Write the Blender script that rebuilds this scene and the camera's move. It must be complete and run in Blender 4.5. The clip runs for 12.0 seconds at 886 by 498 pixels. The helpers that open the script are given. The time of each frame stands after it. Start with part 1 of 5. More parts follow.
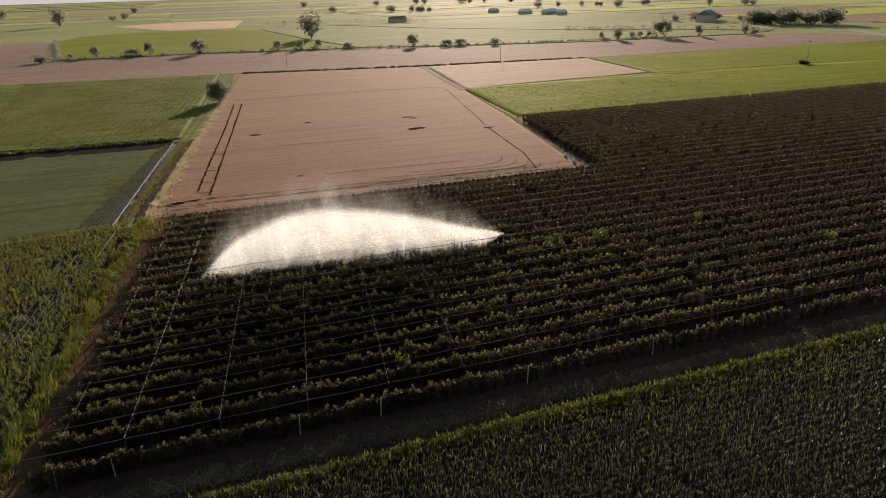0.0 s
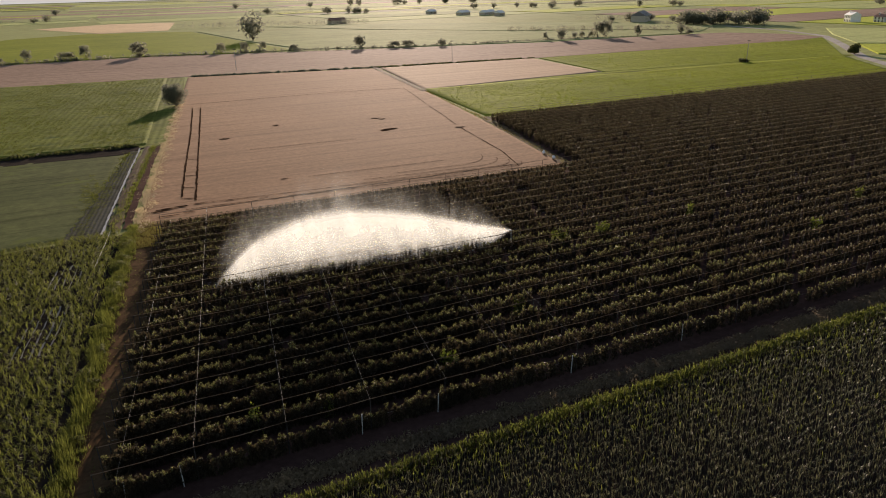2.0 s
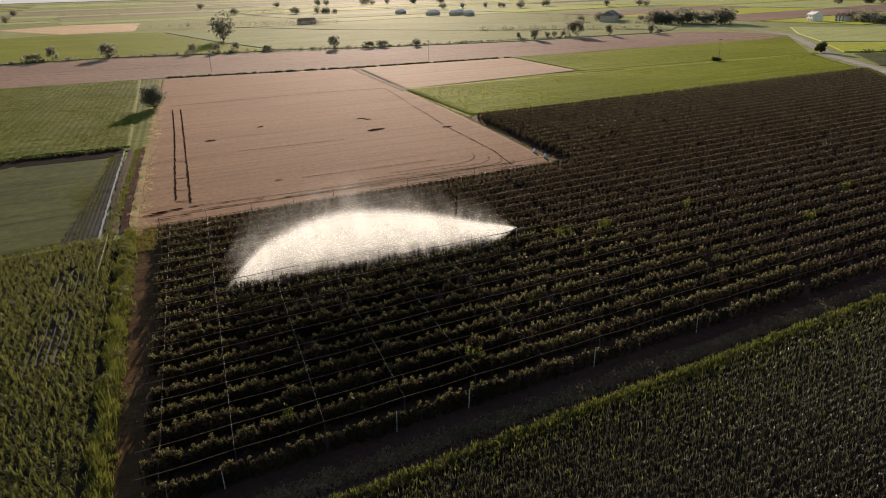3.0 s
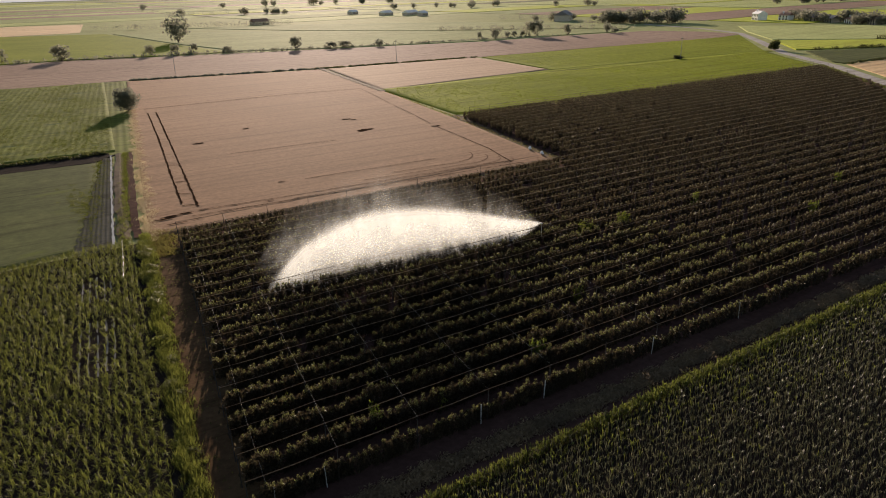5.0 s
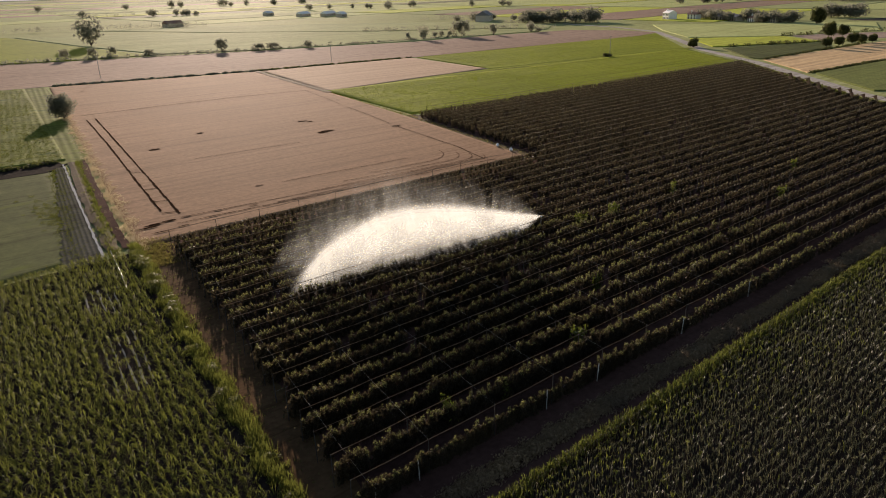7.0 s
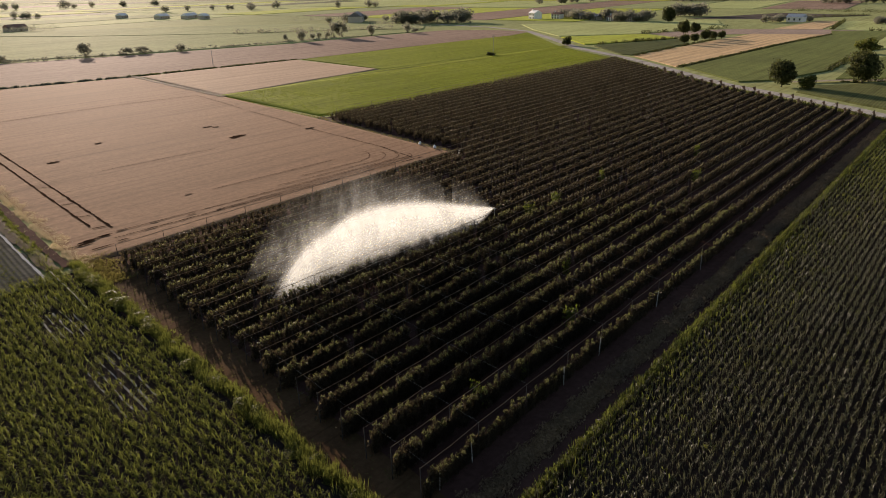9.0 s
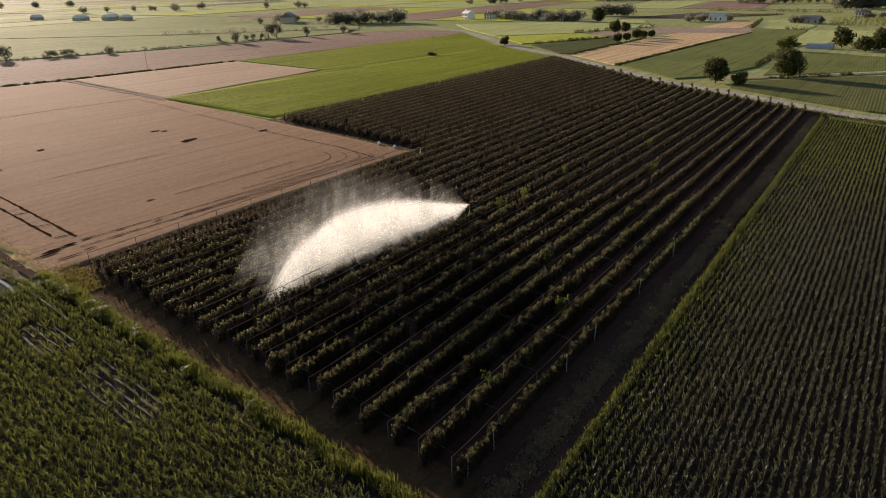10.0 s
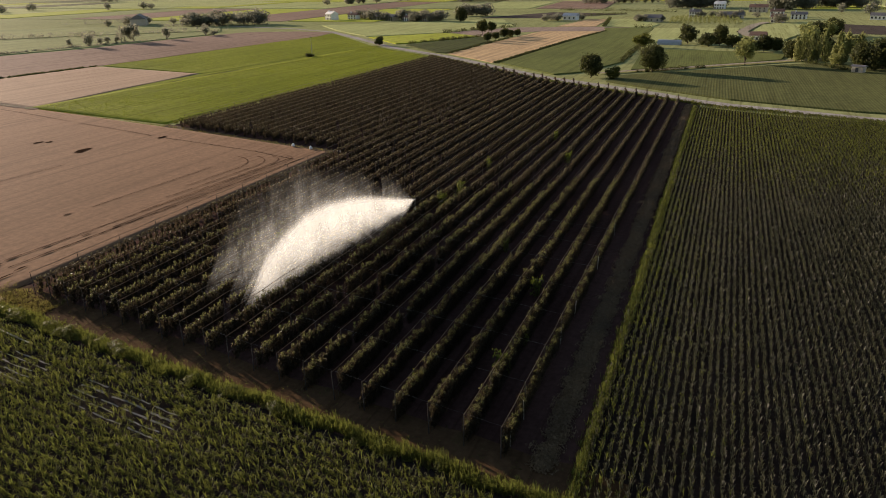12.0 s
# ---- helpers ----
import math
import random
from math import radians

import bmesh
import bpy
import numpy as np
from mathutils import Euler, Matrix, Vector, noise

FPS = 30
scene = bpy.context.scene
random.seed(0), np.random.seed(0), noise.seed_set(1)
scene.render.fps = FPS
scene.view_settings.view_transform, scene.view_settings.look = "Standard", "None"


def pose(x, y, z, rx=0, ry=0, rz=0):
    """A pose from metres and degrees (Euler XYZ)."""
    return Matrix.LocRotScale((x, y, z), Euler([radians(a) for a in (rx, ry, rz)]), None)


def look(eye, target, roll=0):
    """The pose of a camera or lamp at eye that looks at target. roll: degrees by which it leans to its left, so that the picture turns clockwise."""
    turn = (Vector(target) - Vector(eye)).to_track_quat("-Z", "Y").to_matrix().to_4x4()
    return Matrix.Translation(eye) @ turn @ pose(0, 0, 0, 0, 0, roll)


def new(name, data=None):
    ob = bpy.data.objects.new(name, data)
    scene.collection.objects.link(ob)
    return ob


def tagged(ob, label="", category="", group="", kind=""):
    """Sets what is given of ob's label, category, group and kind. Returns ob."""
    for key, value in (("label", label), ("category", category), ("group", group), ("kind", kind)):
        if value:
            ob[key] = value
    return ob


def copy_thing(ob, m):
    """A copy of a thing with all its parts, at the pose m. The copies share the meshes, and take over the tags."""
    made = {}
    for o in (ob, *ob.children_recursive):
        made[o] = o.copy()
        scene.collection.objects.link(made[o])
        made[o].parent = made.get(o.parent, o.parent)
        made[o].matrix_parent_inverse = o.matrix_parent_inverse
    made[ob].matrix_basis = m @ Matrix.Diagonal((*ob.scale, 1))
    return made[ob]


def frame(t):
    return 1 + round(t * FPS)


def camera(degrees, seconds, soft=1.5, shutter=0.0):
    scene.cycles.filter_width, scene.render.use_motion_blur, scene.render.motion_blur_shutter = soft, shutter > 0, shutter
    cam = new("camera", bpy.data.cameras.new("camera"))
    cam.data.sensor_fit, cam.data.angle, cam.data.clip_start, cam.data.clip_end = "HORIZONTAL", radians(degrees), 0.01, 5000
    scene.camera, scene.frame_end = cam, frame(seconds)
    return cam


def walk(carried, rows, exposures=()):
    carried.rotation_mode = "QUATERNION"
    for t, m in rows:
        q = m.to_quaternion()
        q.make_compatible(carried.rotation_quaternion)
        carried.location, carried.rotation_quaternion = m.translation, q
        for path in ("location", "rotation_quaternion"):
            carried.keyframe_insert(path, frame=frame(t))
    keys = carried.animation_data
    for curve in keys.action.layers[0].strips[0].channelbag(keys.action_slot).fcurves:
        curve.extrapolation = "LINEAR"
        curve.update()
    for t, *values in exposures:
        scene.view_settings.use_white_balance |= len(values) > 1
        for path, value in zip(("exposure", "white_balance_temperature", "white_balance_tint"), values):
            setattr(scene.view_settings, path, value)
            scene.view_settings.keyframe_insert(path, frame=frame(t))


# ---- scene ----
cam = camera(65.0, 12.0, soft=0.95)
METRES, EYE, TILT, LEAN, TURN = 63.02, 30.8, 0.0, 0.0, -19.2
ROWS = [
    (0.0, 0.0, 0.0, 0.0, -0.51, -20.61, 1.36),
    (0.5, -0.0317, -0.0026, 0.0009, -1.81, -20.63, 1.35),
    (1.0, -0.0671, -0.0048, 0.0014, -3.19, -20.63, 1.35),
    (1.5, -0.1014, -0.0061, 0.0016, -4.5, -20.62, 1.33),
    (2.0, -0.1386, -0.0067, 0.0022, -5.9, -20.63, 1.32),
    (2.5, -0.173, -0.0064, 0.0029, -7.18, -20.66, 1.33),
    (3.0, -0.2114, -0.0053, 0.0039, -8.57, -20.69, 1.33),
    (3.5, -0.2477, -0.0033, 0.005, -9.69, -20.73, 1.32),
    (5.5, -0.4071, 0.0138, 0.007, -14.54, -20.78, 1.32),
    (6.0, -0.4502, 0.0209, 0.0076, -16.54, -20.81, 1.33),
    (6.5, -0.4908, 0.0284, 0.0083, -18.14, -20.84, 1.32),
    (7.0, -0.535, 0.0376, 0.0088, -19.95, -20.87, 1.31),
    (9.0, -0.7081, 0.0871, 0.0121, -30.93, -21.03, 1.19),
    (9.5, -0.7498, 0.103, 0.0129, -33.65, -21.07, 1.14),
    (10.0, -0.7943, 0.1219, 0.0138, -36.63, -21.11, 1.09),
    (10.5, -0.8352, 0.1409, 0.0147, -39.77, -21.15, 1.02),
    (11.0, -0.8791, 0.1637, 0.0156, -42.68, -21.21, 0.96),
    (11.5, -0.918, 0.186, 0.0163, -45.03, -21.24, 0.92),
    (12.0, -0.9594, 0.212, 0.0172, -48.29, -21.26, 0.85),
]
walk(cam, [(t, pose(0, 0, EYE, TILT, LEAN, TURN) @ pose(METRES * x, METRES * y, METRES * z, 90 + pitch, roll, yaw)) for t, x, y, z, yaw, pitch, roll in ROWS],
     exposures=[(0.0, 0.68, 6780, 20), (12.0, 0.68, 6780, 20)])

# ---------------------------------------------------------------- light
SUN_AZ, SUN_EL = 22.5, 11.2          # degrees from +y towards +x, above the horizon
world = bpy.data.worlds.new("sky")
scene.world = world
world.use_nodes = True
wn = world.node_tree.nodes
sky = wn.new("ShaderNodeTexSky")
sky.sky_type, sky.sun_disc = "NISHITA", False
sky.sun_elevation, sky.sun_rotation = radians(SUN_EL), radians(SUN_AZ)
sky.dust_density, sky.air_density = 0.4, 1.0
wn["Background"].inputs["Strength"].default_value = 0.082
world.node_tree.links.new(sky.outputs[0], wn["Background"].inputs[0])
sun = new("sun", bpy.data.lights.new("sun", "SUN"))
sun.data.energy, sun.data.angle, sun.data.color = 5.0, radians(0.6), (1.0, 0.855, 0.68)
sdir = Vector((math.sin(radians(SUN_AZ)) * math.cos(radians(SUN_EL)), math.cos(radians(SUN_AZ)) * math.cos(radians(SUN_EL)), math.sin(radians(SUN_EL))))
sun.matrix_world = look(sdir * 400, (0, 0, 0))

# ---------------------------------------------------------------- materials


def nodes_of(name):
    m = bpy.data.materials.new(name)
    m.use_nodes = True
    nt = m.node_tree
    return m, nt.nodes, nt.links, nt.nodes["Principled BSDF"]


def position(n, l, turn=0.0, scale=(1, 1, 1)):
    geo = n.new("ShaderNodeNewGeometry")
    mp = n.new("ShaderNodeMapping")
    mp.inputs["Rotation"].default_value = (0, 0, radians(turn))
    mp.inputs["Scale"].default_value = scale
    l.new(geo.outputs["Position"], mp.inputs["Vector"])
    return mp.outputs["Vector"]


def noise_tex(n, l, vec, scale, detail=4.0, rough=0.6):
    t = n.new("ShaderNodeTexNoise")
    t.inputs["Scale"].default_value, t.inputs["Detail"].default_value, t.inputs["Roughness"].default_value = scale, detail, rough
    l.new(vec, t.inputs["Vector"])
    return t.outputs["Fac"]


def ramp(n, l, fac, stops):
    r = n.new("ShaderNodeValToRGB")
    while len(r.color_ramp.elements) < len(stops):
        r.color_ramp.elements.new(0.5)
    for e, (p, c) in zip(r.color_ramp.elements, stops):
        e.position, e.color = p, (*c, 1.0)
    l.new(fac, r.inputs["Fac"])
    return r.outputs["Color"]


def blend(n, l, a, b, fac, mode="MIX"):
    m = n.new("ShaderNodeMix")
    m.data_type, m.blend_type = "RGBA", mode
    for sock, v in ((m.inputs[6], a), (m.inputs[7], b), (m.inputs[0], fac)):
        if isinstance(v, tuple):
            sock.default_value = (*v, 1.0)
        elif isinstance(v, float):
            sock.default_value = v
        else:
            l.new(v, sock)
    return m.outputs[2]


def bump(n, l, p, height, strength, distance):
    b = n.new("ShaderNodeBump")
    b.inputs["Strength"].default_value, b.inputs["Distance"].default_value = strength, distance
    l.new(height, b.inputs["Height"])
    l.new(b.outputs["Normal"], p.inputs["Normal"])


def field_mat(name, c1, c2, turn=0.0, period=0.0, depth=0.35, big=0.02, fine=0.9, rough=0.9, sheen=0.0, relief=0.25, patch=None, gloss=0.03):
    """A crop or soil seen from far: broad patches, fine grain and, with a period in metres, drill rows along the turned x."""
    m, n, l, p = nodes_of(name)
    vec = position(n, l, turn)
    broad = noise_tex(n, l, vec, big, 5.0)
    grain = noise_tex(n, l, vec, fine, 4.0, 0.7)
    col = ramp(n, l, broad, [(0.3, c1), (0.7, c2)])
    streak = noise_tex(n, l, position(n, l, turn, (0.02, 0.5, 1)), 1.0, 4.0)
    col = blend(n, l, col, ramp(n, l, streak, [(0.25, (0.6, 0.58, 0.56)), (0.5, (1.0, 1.0, 1.0)), (0.75, (1.16, 1.16, 1.16))]), 0.8, "MULTIPLY")
    lines = noise_tex(n, l, position(n, l, turn, (0.012, 1.1, 1)), 1.0, 3.0)
    col = blend(n, l, col, ramp(n, l, lines, [(0.3, (0.6, 0.57, 0.54)), (0.43, (1.0, 1.0, 1.0)), (0.8, (1.08, 1.08, 1.08))]), 0.75, "MULTIPLY")
    col = blend(n, l, col, ramp(n, l, grain, [(0.25, (0.55, 0.55, 0.55)), (0.75, (1.3, 1.3, 1.3))]), 0.7, "MULTIPLY")
    h = grain
    if period:
        w = n.new("ShaderNodeTexWave")
        w.wave_type, w.bands_direction, w.wave_profile = "BANDS", "Y", "SIN"
        w.inputs["Scale"].default_value = 0.314 / period
        w.inputs["Distortion"].default_value, w.inputs["Detail"].default_value, w.inputs["Detail Scale"].default_value = 0.5, 1.0, 0.4
        l.new(vec, w.inputs["Vector"])
        col = blend(n, l, col, ramp(n, l, w.outputs["Fac"], [(0.2, (1 - depth,) * 3), (0.8, (1 + depth * 0.4,) * 3)]), 1.0, "MULTIPLY")
        h = w.outputs["Fac"]
    if patch:
        spots = noise_tex(n, l, position(n, l, turn + 9, (1, 2.2, 1)), 0.09, 3.0, 0.5)
        r = n.new("ShaderNodeMapRange")
        r.inputs[1].default_value, r.inputs[2].default_value = 0.60, 0.72
        l.new(spots, r.inputs[0])
        col = blend(n, l, col, patch, r.outputs[0])
    l.new(col, p.inputs["Base Color"])
    p.inputs["Roughness"].default_value = rough
    p.inputs["Specular IOR Level"].default_value = gloss
    if sheen:
        p.inputs["Sheen Weight"].default_value, p.inputs["Sheen Roughness"].default_value = sheen, 0.4
        p.inputs["Sheen Tint"].default_value = (*[min(1.0, 0.25 + 0.75 * v / max(c2)) for v in c2], 1.0)
    bump(n, l, p, h, relief, 0.12)
    return m


def leaf_mat(name, dark, mid, light, through_col, share=0.45, rough=0.5, gloss=0.2):
    """Leaves: colour varies leaf by leaf and in broad drifts, part of the light passes through."""
    m, n, l, p = nodes_of(name)
    geo = n.new("ShaderNodeNewGeometry")
    info = n.new("ShaderNodeObjectInfo")
    isl = ramp(n, l, geo.outputs["Random Per Island"], [(0.0, dark), (0.55, mid), (1.0, light)])
    drift = noise_tex(n, l, position(n, l), 0.16, 3.0)
    col = blend(n, l, isl, ramp(n, l, drift, [(0.3, (0.6, 0.62, 0.6)), (0.7, (1.3, 1.25, 1.0))]), 0.8, "MULTIPLY")
    col = blend(n, l, col, ramp(n, l, info.outputs["Random"], [(0.0, (0.8, 0.85, 0.85)), (1.0, (1.2, 1.15, 1.0))]), 0.8, "MULTIPLY")
    l.new(col, p.inputs["Base Color"])
    p.inputs["Roughness"].default_value, p.inputs["Specular IOR Level"].default_value = rough, gloss
    tr = n.new("ShaderNodeBsdfTranslucent")
    l.new(blend(n, l, col, through_col, 0.5), tr.inputs["Color"])
    mix = n.new("ShaderNodeMixShader")
    mix.inputs[0].default_value = share
    l.new(p.outputs[0], mix.inputs[1])
    l.new(tr.outputs[0], mix.inputs[2])
    l.new(mix.outputs[0], n["Material Output"].inputs["Surface"])
    return m


def plain_mat(name, col, rough=0.7, metal=0.0, vary=0.3, scale=2.0):
    m, n, l, p = nodes_of(name)
    t = noise_tex(n, l, position(n, l), scale, 5.0)
    fine = noise_tex(n, l, position(n, l), scale * 9, 3.0)
    c = ramp(n, l, t, [(0.3, tuple(v * (1 - vary) for v in col)), (0.7, tuple(min(1, v * (1 + vary)) for v in col))])
    l.new(c, p.inputs["Base Color"])
    p.inputs["Roughness"].default_value, p.inputs["Metallic"].default_value = rough, metal
    bump(n, l, p, fine, 0.2, 0.02)
    return m


# the plain's green is lightened to carry some distance haze
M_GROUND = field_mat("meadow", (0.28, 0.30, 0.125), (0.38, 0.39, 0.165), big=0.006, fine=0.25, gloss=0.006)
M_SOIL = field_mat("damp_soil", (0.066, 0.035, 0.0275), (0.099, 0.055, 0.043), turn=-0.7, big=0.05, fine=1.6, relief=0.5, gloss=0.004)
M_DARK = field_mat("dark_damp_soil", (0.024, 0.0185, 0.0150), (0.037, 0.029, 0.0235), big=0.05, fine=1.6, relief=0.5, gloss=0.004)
M_TRACK = field_mat("grass_track", (0.075, 0.052, 0.03), (0.115, 0.082, 0.045), turn=-82, big=0.12, fine=2.5, relief=0.4, patch=(0.09, 0.11, 0.03))
M_TROD = field_mat("trodden_soil", (0.072, 0.042, 0.021), (0.115, 0.068, 0.034), turn=-82, big=0.15, fine=2.0, relief=0.15, patch=(0.08, 0.066, 0.026), gloss=0.008)
M_WHEAT = field_mat("ripe_grain", (0.205, 0.121, 0.069), (0.258, 0.153, 0.088), turn=-2, period=0.0, big=0.015, fine=1.2, sheen=0.05, relief=0.35, gloss=0.019)
M_WHEAT2 = field_mat("ripe_grain_pale", (0.325, 0.223, 0.147), (0.37, 0.257, 0.17), turn=-2, big=0.02, fine=1.2, sheen=0.06, gloss=0.016)
# flattened straw, darkened further for the shade inside ruts
M_LODGED = field_mat("flattened_straw", (0.026, 0.015, 0.010), (0.065, 0.038, 0.023), big=0.3, fine=3.0, relief=0.6, gloss=0.0)
M_BEATEN = field_mat("beaten_straw", (0.075, 0.038, 0.021), (0.15, 0.081, 0.046), big=0.4, fine=3.0, relief=0.6, gloss=0.008)
M_STUBBLE = field_mat("ploughed_stubble", (0.265, 0.178, 0.13), (0.34, 0.235, 0.172), turn=6.5, big=0.012, fine=0.35, relief=0.5, patch=(0.22, 0.14, 0.10), gloss=0.013)
M_GREEN = field_mat("lush_green_crop", (0.178, 0.208, 0.022), (0.245, 0.272, 0.032), turn=3, big=0.02, fine=0.5, relief=0.5, gloss=0.008)
M_DEEP = field_mat("deep_green_crop", (0.080, 0.088, 0.032), (0.12, 0.128, 0.044), turn=-2, period=0.8, depth=0.15, big=0.02, fine=0.5, relief=0.3, sheen=0.02, gloss=0.015)
# far crop and meadow: haze is put into these pale colours
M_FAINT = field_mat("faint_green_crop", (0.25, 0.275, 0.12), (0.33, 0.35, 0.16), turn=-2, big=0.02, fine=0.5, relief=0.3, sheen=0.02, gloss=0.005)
M_HAZE_MEADOW = field_mat("pale_hay_meadow", (0.40, 0.43, 0.17), (0.49, 0.51, 0.215), turn=3, big=0.02, fine=0.5, relief=0.4, gloss=0.006)
M_BEAN = field_mat("leafy_green_crop", (0.112, 0.132, 0.024), (0.16, 0.182, 0.036), turn=-82, period=1.6, depth=0.09, big=0.03, fine=0.7, relief=0.6, patch=(0.06, 0.085, 0.02), gloss=0.016)
M_GREY = field_mat("grey_green_seedlings", (0.078, 0.09, 0.034), (0.108, 0.12, 0.045), turn=-82, period=0.0, big=0.06, fine=0.6, relief=0.25, patch=(0.105, 0.125, 0.03), gloss=0.014)
M_YELLOW = field_mat("yellow_green_crop", (0.27, 0.31, 0.03), (0.34, 0.37, 0.045), turn=3, big=0.02, fine=0.4, relief=0.4, sheen=0.05, gloss=0.01)
M_TAN = field_mat("golden_stubble", (0.48, 0.33, 0.17), (0.56, 0.39, 0.21), turn=2, period=5.0, depth=0.1, big=0.02, fine=0.5, sheen=0.04)
M_MAUVE = field_mat("mauve_brown_soil", (0.22, 0.165, 0.13), (0.27, 0.20, 0.16), turn=5, big=0.02, fine=0.5, sheen=0.04)
M_DUSK = field_mat("dark_brown_soil", (0.07, 0.055, 0.045), (0.11, 0.085, 0.065), turn=5, big=0.03, fine=0.5)
M_DRILL = field_mat("drilled_green_crop", (0.105, 0.125, 0.038), (0.15, 0.172, 0.05), turn=-4, period=0.9, depth=0.12, big=0.03, fine=0.5, sheen=0.02, gloss=0.015)
M_ROAD = field_mat("dusty_asphalt", (0.36, 0.325, 0.285), (0.44, 0.40, 0.35), big=0.1, fine=1.0)
M_DIRT = field_mat("pale_dirt", (0.34, 0.29, 0.21), (0.42, 0.36, 0.26), big=0.1, fine=1.0)
M_WETSOIL = field_mat("wet_black_soil", (0.058, 0.058, 0.046), (0.098, 0.096, 0.080), turn=-82, period=0.6, depth=0.1, big=0.2, fine=1.5, rough=0.95, relief=0.5, gloss=0.004)
M_WATER, _n, _l, _p = nodes_of("ditch_water")
# pale matt colour stands for the sky mirrored in the ditch
_p.inputs["Base Color"].default_value = (0.34, 0.35, 0.35, 1)
_p.inputs["Specular IOR Level"].default_value = 0.02
_p.inputs["Roughness"].default_value = 0.9
bump(_n, _l, _p, noise_tex(_n, _l, position(_n, _l), 3.0), 0.15, 0.05)
M_PUDDLE, _n, _l, _p = nodes_of("muddy_water")
# rough grey base: the furrows' sky reflection is painted, not mirrored
_p.inputs["Base Color"].default_value = (0.15, 0.15, 0.145, 1)
_p.inputs["Roughness"].default_value = 0.75
_p.inputs["Specular IOR Level"].default_value = 0.05
bump(_n, _l, _p, noise_tex(_n, _l, position(_n, _l), 3.0), 0.1, 0.03)

# dark body leaves and light shoot leaves: sun on the row tops is painted
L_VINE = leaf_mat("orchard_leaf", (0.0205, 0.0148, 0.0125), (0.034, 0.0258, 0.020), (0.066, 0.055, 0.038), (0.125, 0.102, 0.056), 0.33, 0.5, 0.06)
# shoots of the far rows: distance haze is put into the duller colour
L_HAZE_SHOOT = leaf_mat("older_shoot_leaf", (0.034, 0.030, 0.022), (0.069, 0.064, 0.045), (0.145, 0.136, 0.092), (0.26, 0.24, 0.14), 0.43, 0.5, 0.08)
L_LIT_SHOOT = leaf_mat("young_shoot_leaf", (0.034, 0.034, 0.018), (0.072, 0.073, 0.036), (0.162, 0.163, 0.076), (0.29, 0.29, 0.11), 0.43, 0.5, 0.08)
L_BRIGHT = leaf_mat("young_leaf", (0.045, 0.058, 0.014), (0.075, 0.095, 0.019), (0.115, 0.14, 0.024), (0.2, 0.235, 0.035), 0.42)
L_CORN = leaf_mat("maize_leaf", (0.0145, 0.0135, 0.011), (0.0265, 0.0262, 0.0185), (0.178, 0.175, 0.122), (0.21, 0.212, 0.11), 0.36, 0.4, 0.17)
# brighter maize leaf; along the right field's edge it stands for sunlight
L_CORN2 = leaf_mat("maize_leaf_fresh", (0.022, 0.025, 0.0105), (0.051, 0.059, 0.0195), (0.19, 0.212, 0.06), (0.34, 0.375, 0.074), 0.42, 0.5, 0.06)
L_CROP = leaf_mat("crop_leaf", (0.074, 0.102, 0.016), (0.108, 0.142, 0.022), (0.15, 0.182, 0.028), (0.33, 0.385, 0.045), 0.5, 0.6, 0.04)
L_BEAN = leaf_mat("bean_leaf", (0.055, 0.068, 0.014), (0.08, 0.094, 0.019), (0.11, 0.124, 0.026), (0.20, 0.22, 0.038), 0.43, 0.6, 0.04)
L_WEED = leaf_mat("weed_leaf", (0.030, 0.035, 0.011), (0.070, 0.080, 0.021), (0.142, 0.158, 0.04), (0.275, 0.30, 0.062), 0.47, 0.5, 0.08)
L_DULL = leaf_mat("dull_weed_leaf", (0.12, 0.088, 0.064), (0.19, 0.142, 0.104), (0.27, 0.205, 0.15), (0.36, 0.28, 0.19), 0.38, 0.6, 0.1)
L_STRAW = leaf_mat("ripe_straw", (0.34, 0.265, 0.17), (0.44, 0.355, 0.235), (0.56, 0.46, 0.32), (0.62, 0.52, 0.37), 0.5, 0.8, 0.03)
L_DRY = leaf_mat("dry_grass", (0.10, 0.085, 0.028), (0.15, 0.13, 0.04), (0.21, 0.18, 0.06), (0.34, 0.29, 0.09), 0.45, 0.7, 0.05)
L_TREE = leaf_mat("tree_leaf", (0.033, 0.040, 0.018), (0.058, 0.066, 0.027), (0.088, 0.098, 0.039), (0.165, 0.175, 0.055), 0.38, 0.6, 0.08)
# far foliage, paler and greyer than leaves are: haze painted into the colour
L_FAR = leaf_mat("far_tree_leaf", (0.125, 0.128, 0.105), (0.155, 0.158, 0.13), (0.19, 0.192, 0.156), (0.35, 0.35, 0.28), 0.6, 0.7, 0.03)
L_PALE = leaf_mat("pale_tree_leaf", (0.12, 0.135, 0.052), (0.17, 0.185, 0.075), (0.225, 0.24, 0.10), (0.38, 0.40, 0.14), 0.5, 0.6, 0.08)
M_BARK = plain_mat("bark", (0.07, 0.05, 0.035), 0.9)
M_POST = plain_mat("weathered_post", (0.03, 0.024, 0.02), 0.95)
M_WHITEPOST = plain_mat("whitewashed_concrete", (0.34, 0.33, 0.31), 0.8, 0, 0.15)
M_PIPE = plain_mat("pale_plastic", (0.34, 0.33, 0.31), 0.4, 0, 0.08)
M_WIRE = plain_mat("galvanised_wire", (0.2, 0.18, 0.155), 0.65, 0.0, 0.15)
M_NET = leaf_mat("rolled_brown_net", (0.10, 0.083, 0.071), (0.135, 0.112, 0.097), (0.18, 0.15, 0.13), (0.36, 0.29, 0.245), 0.5, 0.6, 0.1)
M_WALL = plain_mat("white_render", (0.84, 0.82, 0.78), 0.9, 0, 0.06, 0.6)
M_WALL2 = plain_mat("buff_render", (0.50, 0.43, 0.34), 0.9, 0, 0.1, 0.6)
